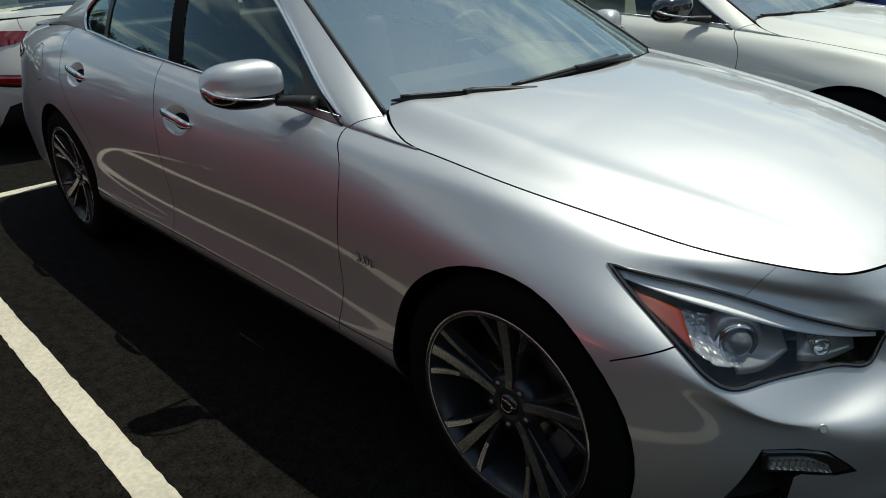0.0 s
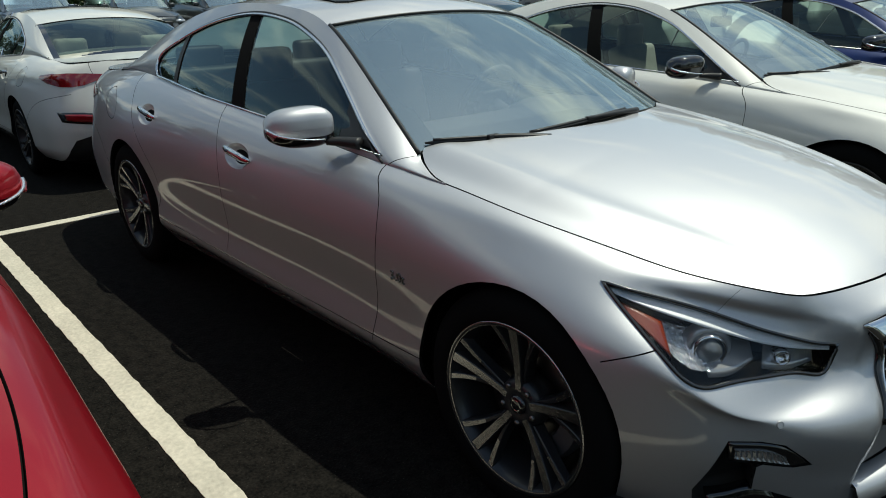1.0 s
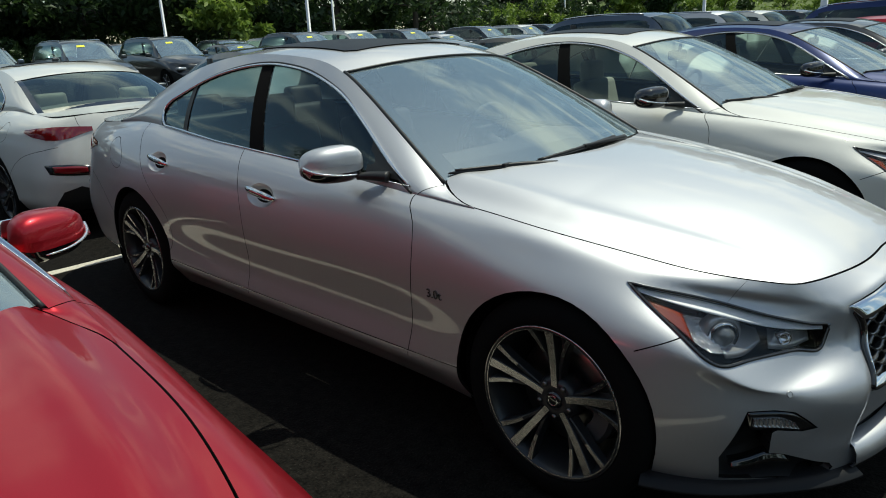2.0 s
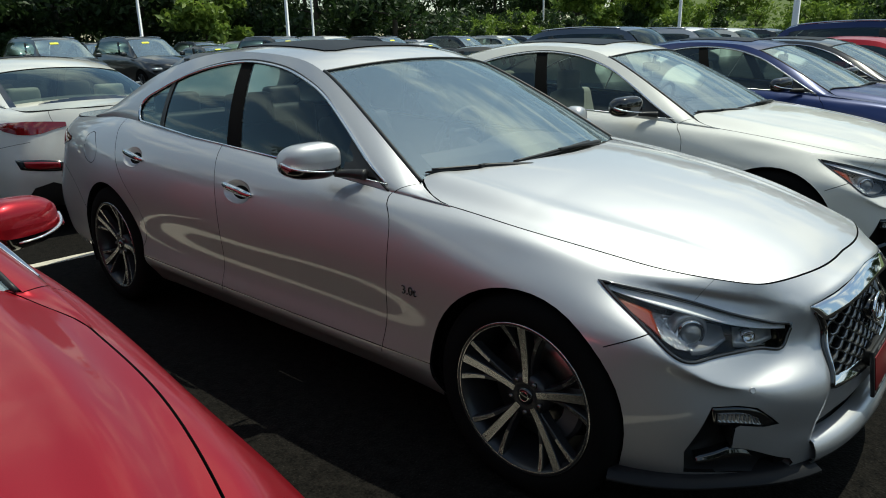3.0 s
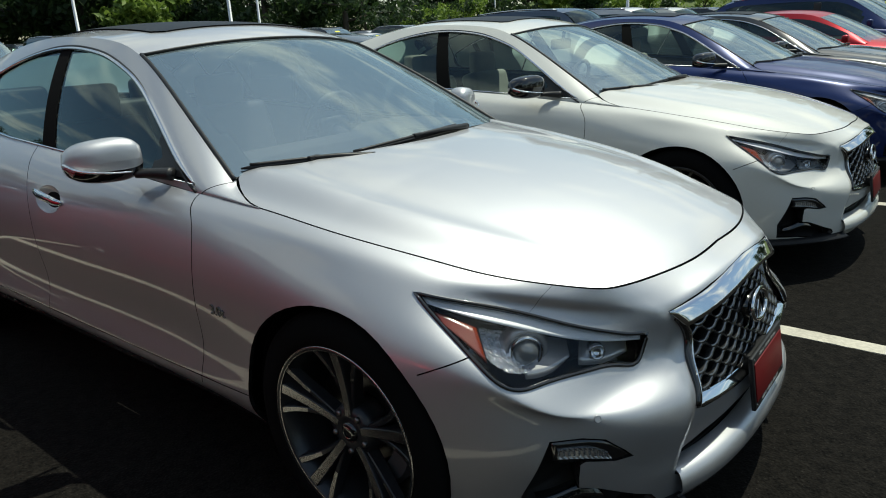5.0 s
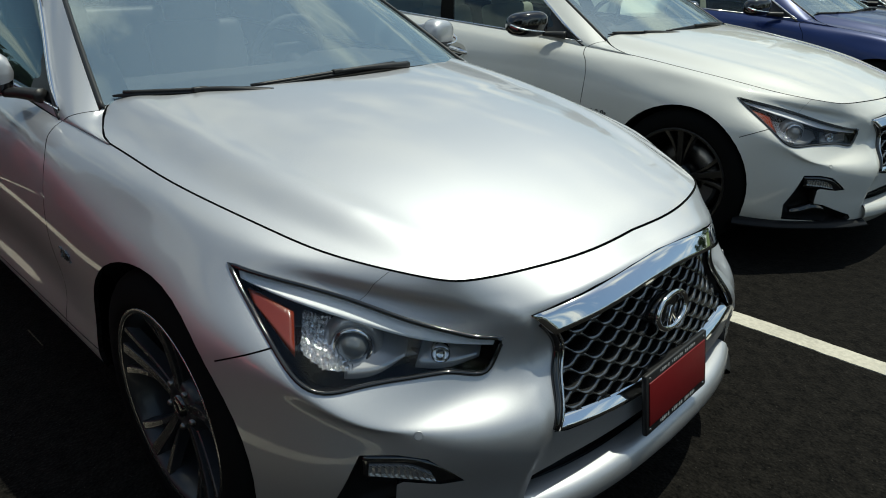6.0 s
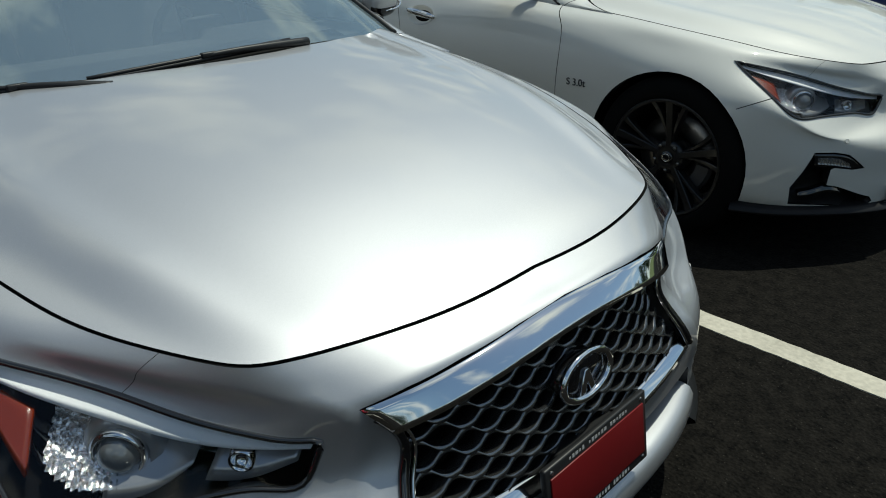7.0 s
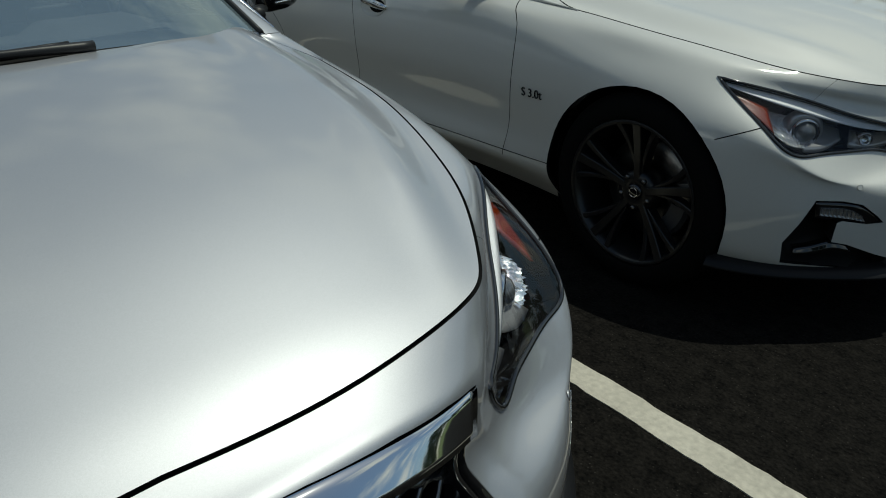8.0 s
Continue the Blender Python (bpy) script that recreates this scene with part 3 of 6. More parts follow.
def wheel(parent, at, side, steer=0.0, face=MACHINED, pocket=POCKET, caliper=CALIPER):
    """A 19 inch road wheel under the car: tyre, rim, five spoke groups, hub cap, nuts, brake. side -1: faces -y."""
    hub = new("wheel")
    hub.parent = parent
    hub.matrix_basis = pose(*at, 0, 0, 180 if side > 0 else 0) @ pose(0, 0, 0, 0, steer, 0) @ Matrix.Diagonal((1.006, 1, 1.006, 1))
    # y = 0 is the middle of the tread, -y looks outwards
    prof = [(.248, -.112), (.256, -.124), (.270, -.128), (.295, -.126), (.318, -.118), (.331, -.106), (.3365, -.094)]
    for g in (-.062, -.022, .022, .062):
        prof += [(.3395, g - .008), (.3385, g - .005), (.331, g - .0045), (.331, g + .0045), (.3385, g + .005), (.3395, g + .008)]
    prof += [(.3365, .094), (.331, .106), (.300, .124), (.262, .126), (.246, .112)]
    part("tyre", lathe(prof, "y", 72), RUBBER, hub)
    part("rim", lathe([(.246, -.113), (.2505, -.121), (.2475, -.124), (.241, -.121), (.235, -.108), (.226, -.092), (.222, -.06), (.212, .0), (.208, .08), (.215, .11), (.246, .112)], "y", 72), [pocket], hub)
    part("rim_edge", lathe([(.2395, -.1205), (.250, -.1245), (.2545, -.1215), (.2475, -.1195)], "y", 72), face, hub)

    def spoke(ang0, ang1, r0, r1, w0, w1, y0, y1, deep, first):
        """One bar from the hub to the rim; its face is machined from the share first outwards."""
        n, secs = 10, []
        for k in range(n):
            f = k / (n - 1)
            r = r0 + (r1 - r0) * f
            a = radians(ang0 + (ang1 - ang0) * f**1.4)
            w = w0 + (w1 - w0) * f**1.6
            y = y0 + (y1 - y0) * f**1.7
            d = deep * (1 - 0.35 * f)
            u, t = Vector((math.cos(a), 0, math.sin(a))), Vector((-math.sin(a), 0, math.cos(a)))
            c = u * r + Vector((0, y, 0))
            e = 0.0025
            secs.append([c - t * (w / 2 - e), c + t * (w / 2 - e), c + t * w / 2 + Vector((0, e, 0)), c + t * (w / 2 + .004) + Vector((0, d, 0)),
                         c - t * (w / 2 + .004) + Vector((0, d, 0)), c - t * w / 2 + Vector((0, e, 0))])
        bm = bmesh.new()
        vs = [[bm.verts.new(p) for p in s] for s in secs]
        for k in range(n - 1):
            for j in range(6):
                f = bm.faces.new((vs[k][j], vs[k + 1][j], vs[k + 1][(j + 1) % 6], vs[k][(j + 1) % 6]))
                f.material_index = 1 if j == 0 and k / (n - 1) >= first else 0
                f.smooth = False
        bm.faces.new(vs[0]), bm.faces.new(vs[-1][::-1])
        bmesh.ops.recalc_face_normals(bm, faces=bm.faces)
        return bm
    for k in range(5):
        a = 72 * k + 90
        part("spoke", spoke(a, a, .045, .242, .025, .034, -.088, -.118, .045, 0), [pocket, face], hub, smooth=False)
        for s in (-1, 1):
            part("side_spoke", spoke(a + 8 * s, a + 17.5 * s, .055, .242, .011, .022, -.078, -.117, .036, .55), [pocket, face], hub, smooth=False)
    part("hub", lathe([(0, -.070), (.03, -.086), (.052, -.088), (.070, -.080), (.078, -.05), (.078, .02), (0, .02)], "y", 40), pocket, hub)
    part("hub_cap", lathe([(0, -.0955), (.020, -.095), (.026, -.0925), (.0285, -.086)], "y", 32), GLOSSBLACK, hub)
    part("cap_ring", lathe([(.014, -.0955), (.016, -.0968), (.018, -.0955)], "y", 24), CHROME, hub)
    for k in range(5):
        a = radians(72 * k + 126)
        part("lug_nut", moved(lathe([(0, -.094), (.006, -.094), (.0085, -.090), (.009, -.07)], "y", 8), Matrix.Translation((.0571 * math.cos(a), 0, .0571 * math.sin(a)))), DISC, hub)
    part("brake_disc", lathe([(.07, .0), (.085, -.012), (.172, -.012), (.176, .004), (.172, .02), (.07, .02)], "y", 48), DISC, hub)
    cal = []
    for a in np.linspace(-62, -8, 9):
        c, s = math.cos(radians(a)), math.sin(radians(a))
        cal.append([(r * c, y, r * s) for r, y in ((.112, -.018), (.118, -.042), (.172, -.046), (.184, -.03), (.184, .04), (.112, .04))])
    bm = bmesh.new()
    vs = [[bm.verts.new(p) for p in s] for s in cal]
    for i in range(8):
        for j in range(6):
            bm.faces.new((vs[i][j], vs[i][(j + 1) % 6], vs[i + 1][(j + 1) % 6], vs[i + 1][j]))
    bm.faces.new(vs[0]), bm.faces.new(vs[-1][::-1])
    bmesh.ops.recalc_face_normals(bm, faces=bm.faces)
    part("brake_caliper", bm, caliper, hub, smooth=False)
    return hub


def seat(parent, x, y, leather, z=0.30):
    s = new("seat")
    s.parent = parent
    s.matrix_basis = pose(x, y, z)
    part("cushion", box((.52, .50, .17), (0, 0, .10), .05, 3), leather, s)
    part("backrest", box((.15, .50, .64), (-.33, 0, .42), .055, 3, pose(0, 0, 0, 0, -14, 0)), leather, s)
    part("headrest", box((.10, .27, .19), (-.42, 0, .80), .04, 3), leather, s)
    return s


def sedan(name, paint, label, group="", leather=SEATBLACK, cap=None, spokes=(MACHINED, POCKET), caliper=CALIPER, badge="3.0t", plate=True):
    car = thing(name, label, "car", group)
    cap = cap or paint
    g = skirt_half()
    skin = Skin(oriented(whole(g), (-1.5, 0, .5)))
    half = oriented(grid_mesh(g), (-1.5, 0, .5))
    # openings
    front, rear = (lambda c: c.x > .38), (lambda c: c.x < -3.4)
    take(half, circle(.010, .346, .359, n=48), SIDE, lambda c: c.y > .45)
    take(half, circle(-2.825, .348, .370, n=48), SIDE, lambda c: c.y > .45)
    lens = take(half, LAMP, CORNER_L, lambda c: c.x > .1, True)
    take(half, [(-.02, GRILLE[0][1])] + GRILLE + [(-.02, GRILLE[-1][1])], FRONT, front)
    take(half, [(-.02, INTAKE[0][1])] + INTAKE + [(-.02, INTAKE[-1][1])], FRONT, front)
    take(half, POCKET_OUT, CORNER_L, lambda c: c.x > .3)
    tail = take(half, TAIL, FRONT, lambda c: c.x < -3.3, True)
    cups = ((-1.49, .822, 0), (-2.50, .884, 0))
    for cx, cz, k in cups:
        take(half, [(cx + .104 * math.cos(a), cz + .050 * math.sin(a)) for a in np.linspace(0, 2 * math.pi, 32, endpoint=False)], SIDE, lambda c: c.y > .45)
    diffuser = take(half, [(-.02, .18), (.80, .18), (.76, .34), (.72, .42), (.60, .46), (.46, .40), (-.02, .39)], FRONT, rear, True)
    # shut lines
    gap = .0034
    take(half, ribbon(smooth_line([(.43, .66), (.455, .715), (.472, .744), (.50, .79)], 8), .0008), SIDE, None)
    for line, n, axes, only in (
        ([(-.612, .96), (-.600, .905), (-.553, .85), (-.532, .76), (-.548, .58), (-.575, .42), (-.592, .33)], 24, SIDE, None),
        ([(-.33, .358), (-1.4, .350), (-2.48, .358)], 16, SIDE, None),
        ([(-1.80, 1.05), (-1.745, .985), (-1.692, .88), (-1.640, .66), (-1.668, .46), (-1.685, .33)], 24, SIDE, None),
        ([(-2.86, 1.08), (-2.79, .985), (-2.695, .868), (-2.54, .715), (-2.425, .585), (-2.44, .43), (-2.47, .40)], 28, SIDE, None),
        ([(.30, .600), (.361, .627), (.45, .664)], 8, SIDE, None),
        (FUEL + FUEL[:1], 40, SIDE, lambda c: c.x < -2.6),
        ([(-3.14, .52), (-3.3, .64), (-3.5, .72), (-3.72, .765), (-3.84, .79)], 14, SIDE, None),
        ([(-.02, .70), (.36, .70), (.45, .735), (.465, .82)], 16, FRONT, rear),
        ([(.50, .90), (.53, .96), (.53, 1.06)], 8, FRONT, rear),
    ):
        take(half, ribbon(smooth_line(line, n), gap), axes, only)
    named = {}
    for b in islands(half):
        a = sum(f.calc_area() for f in b.faces)
        c = sum((f.calc_center_median() * f.calc_area() for f in b.faces), Vector()) / max(a, 1e-9)
        if a < .003:
            b.free()
            continue
        kind = ("front_bumper" if c.x > .27 else "sill" if c.z < .345 and c.x > -2.6 else "fender" if c.x > -.56 else "front_door" if c.x > -1.6 else "rear_door" if c.x > -2.5 and c.z < .95
                else "trunk_lid" if c.x < -3.6 and c.y < .4 and c.z > .72 else "rear_bumper" if c.z < .64 else "rear_quarter")
        named[kind] = join(named[kind], b) if kind in named else b
    for kind, b in named.items():
        other = mirrored(b.copy())
        if kind in ("front_bumper", "rear_bumper", "trunk_lid"):
            b = join(b, other)
            bmesh.ops.remove_doubles(b, verts=b.verts, dist=2e-4)
            b.normal_update()
            panel(kind, b, paint, car, skin)
        else:
            b.normal_update(), other.normal_update()
            panel(kind, b, paint, car, skin), panel(kind, other, paint, car, skin)
    diffuser = join(diffuser, mirrored(diffuser.copy()))
    bmesh.ops.remove_doubles(diffuser, verts=diffuser.verts, dist=2e-4)
    diffuser.normal_update()
    panel("rear_diffuser", diffuser, PLASTIC, car, skin, lift=-.006)
    # dark inner shell behind the shut lines
    inner = grid_mesh(g[2:-1])
    take(inner, circle(.012, .345, .37, n=24), SIDE, lambda c: c.y > .45)
    take(inner, circle(-2.85, .345, .37, n=24), SIDE, lambda c: c.y > .45)
    take(inner, [(-.42, .78), (.24, .70), (.24, .52), (-.1, .50), (-.36, .70)], CORNER_L, lambda c: c.x > .1)
    take(inner, [(-.02, .73), (.46, .73), (.46, .24), (-.02, .24)], FRONT, front)
    take(inner, [(-.14, .46), (.16, .46), (.16, .2), (-.14, .2)], CORNER_L, lambda c: c.x > .3)
    inner = join(inner, mirrored(inner.copy()))
    for v in inner.verts:
        v.co -= skin.normal(v.co) * .022
    part("inner_shell", inner, DARK, car)
    part("underbody", slab([(.72, .3), (.55, .68), (.40, .66), (.38, .56), (-.38, .56), (-.42, .77), (-2.45, .77), (-2.48, .56), (-3.22, .56), (-3.25, .74), (-3.7, .68), (-3.82, .4),
                            (-3.82, -.4), (-3.7, -.68), (-3.25, -.74), (-3.22, -.56), (-2.48, -.56), (-2.45, -.77), (-.42, -.77), (-.38, -.56), (.38, -.56), (.40, -.66), (.55, -.68), (.72, -.3)], .02), DARK, car).location.z = .20
    for x in (.012, -2.85):
        for s in (1, -1):
            liner = []
            for a in np.linspace(-25, 205, 30):
                c, k = math.cos(radians(a)), math.sin(radians(a))
                liner.append([(x + .366 * c, s * w, .345 + .366 * k) for w in (.55, .70, .80, .885 if x < -1 else .845)] )
            bm = grid_mesh(np.array(liner))
            cap_ = bm.faces.new([bm.verts.new((x + .37 * math.cos(radians(a)), s * .55, .345 + .37 * math.sin(radians(a)))) for a in np.linspace(-25, 205, 24)])
            part("wheel_liner", bm, DARK, car)
    # bonnet
    xs, ws = np.linspace(-.72, .74, 120), np.linspace(0, .84, 76)
    X, W = np.meshgrid(xs, ws, indexing="ij")
    hg = np.stack([X, W, bonnet_height(X.ravel(), W.ravel()).reshape(X.shape)], -1)
    hskin = Skin(oriented(whole(hg.transpose(1, 0, 2)), (0, 0, 0)))
    sheet = oriented(grid_mesh(hg), (0, 0, 0))
    edge = np.array(LINES[-1])
    along = np.mean([chord(c) for c in np.array(LINES)], axis=0)
    edge = spline(along, edge)(np.linspace(along[9], along[-1], 70))[:, :2]
    edge = edge[edge[:, 0] > -.34]
    d = np.gradient(edge, axis=0)
    d /= np.linalg.norm(d, axis=1)[:, None]
    inset = edge + np.stack([d[:, 1], -d[:, 0]], 1) * .0055
    back = [(-.345, -.02), (-.352, .14), (-.385, .33), (-.445, .51), (-.535, .650), (-.555, .682), (-.540, .700), (-.50, .726), (-.45, .750), (-.40, .767), (-.355, .774)]
    hood = take(sheet, back + inset.tolist() + [(inset[-1][0], -.02)], PLAN, None, True)
    sheet.free()
    hood = join(hood, mirrored(hood.copy()))
    bmesh.ops.remove_doubles(hood, verts=hood.verts, dist=2e-4)
    hood.normal_update()
    for s in (1, -1):
        seal = [(x, s * w, float(bonnet_height(np.array([x]), np.array([w]))[0]) - .016) for x, w in back[1:] + (inset + np.stack([d[:, 1], -d[:, 0]], 1) * .004).tolist()]
        part("hood_seal", tube(seal, .006, 6), DARK, car)
    panel("hood", hood, paint, car, hskin, flange=.016)
    cowl = []
    for x in (-.62, -.52, -.44, -.39, -.352):
        cowl.append([(x - .185 * abs(w / .69) ** 2.3, w, bonnet_height(np.array([x]), np.array([w]))[0] - .010 - .02 * max(0, -.4 - x) * 5) for w in np.linspace(-.69, .69, 30)])
    part("cowl", oriented(grid_mesh(np.array(cowl)), (-.5, 0, 0)), PLASTIC, car)
    # greenhouse side, split at the window openings
    k = np.arange(9.0)
    sv = np.linspace(-.02, 8, 152)

    def along(line):
        # straight on past its front end
        c, low = spline(k, line), np.minimum(sv, 0)[:, None]
        return c(np.maximum(sv, 0)) + low * (c(.02) - c(0)) / .02
    rail, belt = along(RAIL), along(BELT)
    v = np.linspace(0, 1, 34)
    sg = belt[:, None] + (rail - belt)[:, None] * v[None, :, None]
    sg[..., 1] += .020 * (4 * v * (1 - v))[None]
    sg[..., 2] += .006 * (4 * v * (1 - v))[None]
    gskin = Skin(join(oriented(grid_mesh(sg), (-1.5, 0, .9)), mirrored(oriented(grid_mesh(sg), (-1.5, 0, .9)))))
    # top of the wing: a patch between the bonnet seam, the wing's edge and the foot of the pillar
    n_, m_ = 26, 14
    seam = smooth_line([(-.345, .7785), (-.40, .772), (-.45, .7545), (-.505, .7305), (-.545, .704), (-.558, .685)], n_)
    seam = np.c_[seam, bonnet_height(seam[:, 0], seam[:, 1])]
    foot = sg[0] + np.array((.0035, 0, -.001))
    foot = np.r_[foot[np.linspace(0, len(foot) - 1, m_ - 2).astype(int)], [(foot[-1] + seam[-1]) / 2, seam[-1]]]
    ex = np.linspace(-.345, foot[0, 0], n_)
    wing = np.c_[ex, EDGE_W(ex)[:, 0] + .003, EDGE_Z(ex)[:, 0] - .001]
    wing += (foot[0] - wing[-1]) * (np.linspace(0, 1, n_)[:, None] ** 2)
    r_, w_ = np.linspace(0, 1, n_)[:, None, None], np.linspace(0, 1, m_)[None, :, None]
    start = wing[0] + (seam[0] - wing[0]) * w_[0]
    patch = (1 - w_) * wing[:, None] + w_ * seam[:, None] + (1 - r_) * start[None] + r_ * foot[None]
    patch -= (1 - r_) * (1 - w_) * wing[0] + (1 - r_) * w_ * seam[0] + r_ * (1 - w_) * foot[0] + r_ * w_ * foot[-1]
    patch[..., 2] += .004 * 4 * w_[..., 0] * (1 - w_[..., 0]) * (1 - r_[..., 0])
    for s in (1, -1):
        b = oriented(grid_mesh(patch * (1, s, 1)), (-.6, 0, .3))
        part("fender_top", b, paint, car)
    frame_ = oriented(grid_mesh(sg), (-1.5, 0, .9))
    dlo = smooth_line(WINDOWS[:CURVED], 70).tolist() + WINDOWS[CURVED:]
    panes = take(frame_, dlo, SIDE, None, True)
    pillar = take(panes, [(-1.57, .9), (-1.592, .98), (-1.747, 1.342), (-1.80, 1.46), (-1.89, 1.46), (-1.836, 1.34), (-1.707, .985), (-1.68, .9)], SIDE, None, True)
    bar = take(panes, [(-2.335, .9), (-2.358, 1.04), (-2.392, 1.27), (-2.41, 1.4), (-2.45, 1.4), (-2.430, 1.27), (-2.402, 1.04), (-2.38, .9)], SIDE, None, True)
    bits = {}
    for b in islands(panes):
        cx = sum(f.calc_center_median().x for f in b.faces) / len(b.faces)
        bits["front_window" if cx > -1.65 else "rear_window" if cx > -2.4 else "quarter_window"] = b
    for s in (1, -1):
        turn = (lambda b: b.copy()) if s > 0 else (lambda b: mirrored(b.copy()))
        for nm, b in bits.items():
            panel(nm, turn(b), SIDEGLASS if nm == "front_window" else PRIVACY, car, gskin, flange=0, lift=-.004).visible_shadow = False
        panel("door_pillar", turn(pillar), DARK, car, gskin, lift=-.001)
        panel("window_bar", turn(bar), PLASTIC, car, gskin)
        panel("side_frame", turn(frame_), paint, car, gskin)
        loop = smooth_line(WINDOWS[:CURVED], 90).tolist() + WINDOWS[CURVED:]
        path = on_skin(gskin, loop, SIDE, Vector((0, -s, 0)), .003)
        path = [p for p in path if s * p[1] > .3]
        taper = np.r_[np.linspace(.003, .0075, 6), np.full(len(path) - 7, .0075), .005]
        part("window_trim", tube([tuple(p) for p in path], taper, 8, True), CHROME, car)
        cen = np.mean(loop, axis=0)
        outer = smooth_line([((u - cen[0]) * 1.014 + cen[0], (v_ - cen[1]) * 1.075 + cen[1]) for u, v_ in WINDOWS[:CURVED]], 90)
        part("window_rubber", tube([tuple(p) for p in on_skin(gskin, outer, SIDE, Vector((0, -s, 0)), .0005) if s * p[1] > .3], .005, 6), PLASTIC, car)
        # triangle behind the mirror
        tri_ = on_skin(gskin, [(-.66, .950), (-.76, .998), (-.905, 1.080), (-.885, .955)], SIDE, Vector((0, -s, 0)), .001)
        bm = bmesh.new()
        bm.faces.new([bm.verts.new(p) for p in tri_])
        part("mirror_sail", oriented(bm, (-.8, 0, .9)), PLASTIC, car)
    # windscreen, roof and rear window: one swept surface
    bow, crown = spline(k, BOW), spline(k, ARCH_UP)

    def top(s0, s1, ns, q0, q1, nq, lift=0.0):
        s = np.linspace(s0, s1, ns)
        r, bw, cr = spline(k, RAIL)(s), bow(s)[:, 0], crown(s)[:, 0]
        q = np.linspace(q0, q1, nq)
        out = np.empty((ns, nq, 3))
        fall = 1 - np.abs(q) ** 2.2
        out[..., 0] = r[:, 0][:, None] + bw[:, None] * fall
        out[..., 1] = r[:, 1][:, None] * q
        out[..., 2] = r[:, 2][:, None] + cr[:, None] * fall + lift
        return out
    tskin = Skin(oriented(grid_mesh(top(0, 8, 160, -1, 1, 80)), (-1.8, 0, .8)))
    roof = oriented(grid_mesh(top(2.0, 5.78, 90, -1, 1, 70)), (-1.8, 0, .8))
    sunroof = take(roof, [(-2.14, -.36), (-2.14, .36), (-2.11, .39), (-1.44, .39), (-1.40, .35), (-1.385, 0), (-1.40, -.35), (-1.44, -.39), (-2.11, -.39)], PLAN, None, True)
    panel("roof", roof, paint, car, tskin)
    panel("sunroof", sunroof, SATINBLACK, car, tskin, lift=.006, flange=.012)
    ws_ = oriented(grid_mesh(top(.04, 1.97, 60, -.985, .985, 60)), (-1.8, 0, .8))
    fr = [f for f in ws_.faces if abs(f.calc_center_median().y) > .905 * np.interp(f.calc_center_median().x, [-1.25, -.88, -.4], [.56, .645, .73]) or f.calc_center_median().z > 1.345]
    frit = copied(fr)
    panel("windscreen", ws_, WINDSHIELD, car, tskin, flange=0, lift=-.004).visible_shadow = False
    panel("windscreen_border", frit, GLOSSBLACK, car, tskin, flange=0, lift=-.009)
    for s in (1, -1):
        lip = top(0.0, 2.0, 30, s * .988, s * .988, 1)[:, 0]
        part("windscreen_seal", tube(lip, .0075, 6), PLASTIC, car)
    part("windscreen_seal", tube(top(1.985, 1.985, 1, -1, 1, 40)[0], .006, 6), PLASTIC, car)
    rw = oriented(grid_mesh(top(5.84, 7.75, 50, -.96, .96, 50)), (-1.8, 0, .8))
    panel("rear_screen", rw, PRIVACY, car, tskin, flange=0, lift=-.003).visible_shadow = False
    rs = oriented(grid_mesh(top(5.78, 8, 50, -1, 1, 60)), (-1.8, 0, .8))
    bmesh.ops.delete(rs, geom=[f for f in rs.faces if abs(f.calc_center_median().y) < .93 * np.interp(-f.calc_center_median().x, [2.5, 2.75, 3.1, 3.4], [.55, .575, .62, .655]) and f.calc_center_median().x > -3.44], context="FACES")
    panel("rear_screen_border", rs, GLOSSBLACK, car, tskin, flange=0, lift=-.002)
    # boot deck
    X, W = np.meshgrid(np.linspace(-3.95, -3.0, 60), np.linspace(0, .74, 40), indexing="ij")
    zc = spline((-3.95, -3.7, -3.4, -3.0), (1.040, 1.062, 1.078, 1.10))(X.ravel())[:, 0].reshape(X.shape)
    ze = spline((-3.95, -3.7, -3.4, -3.0), (1.030, 1.024, 1.035, 1.052))(X.ravel())[:, 0].reshape(X.shape)
    dg = np.stack([X, W, ze + (zc - ze) * (1 - (W / .68) ** 2)], -1)
    dskin = Skin(oriented(whole(dg.transpose(1, 0, 2)), (-3.5, 0, 0)))
    deck = oriented(grid_mesh(dg), (-3.5, 0, 0))
    e2 = np.array(LINES[-1])[:6]
    e2 = spline(chord(e2), e2)(np.linspace(0, chord(e2)[-1], 40))[:, :2]
    lid = take(deck, [(-3.05, -.02), (e2[0][0], -.02)] + e2.tolist() + [(-3.05, .64)], PLAN, None, True)
    deck.free()
    lid = join(lid, mirrored(lid.copy()))
    bmesh.ops.remove_doubles(lid, verts=lid.verts, dist=2e-4)
    lid.normal_update()
    panel("trunk_deck", lid, paint, car, dskin, flange=.01)
    # head lamps
    for s in (1, -1):
        axes, way = (CORNER_L if s > 0 else CORNER_R), Vector((-.653, -.757 * s, 0))
        lamp = new("headlight")
        lamp.parent = car
        b = lens.copy() if s > 0 else mirrored(lens.copy())
        b.normal_update()
        panel("lens", b, LENS, lamp, skin, flange=0, lift=.0005).visible_shadow = False
        up, low = smooth_line(LAMP[:8], 28), smooth_line(LAMP[8:][::-1], 28)
        # dark bowl
        bowl = []
        for f, dep in ((0, .002), (.04, .03), (.2, .075), (.5, .10), (.8, .09), (.96, .035), (1, .002)):
            bowl.append([tuple(skin.at(*((1 - f) * up[i] + f * low[i]), axes, way, -dep)) for i in range(28)])
        part("housing", oriented(grid_mesh(np.array(bowl)), (1.2, -1.2 * -s, .9)), GLOSSBLACK, lamp)
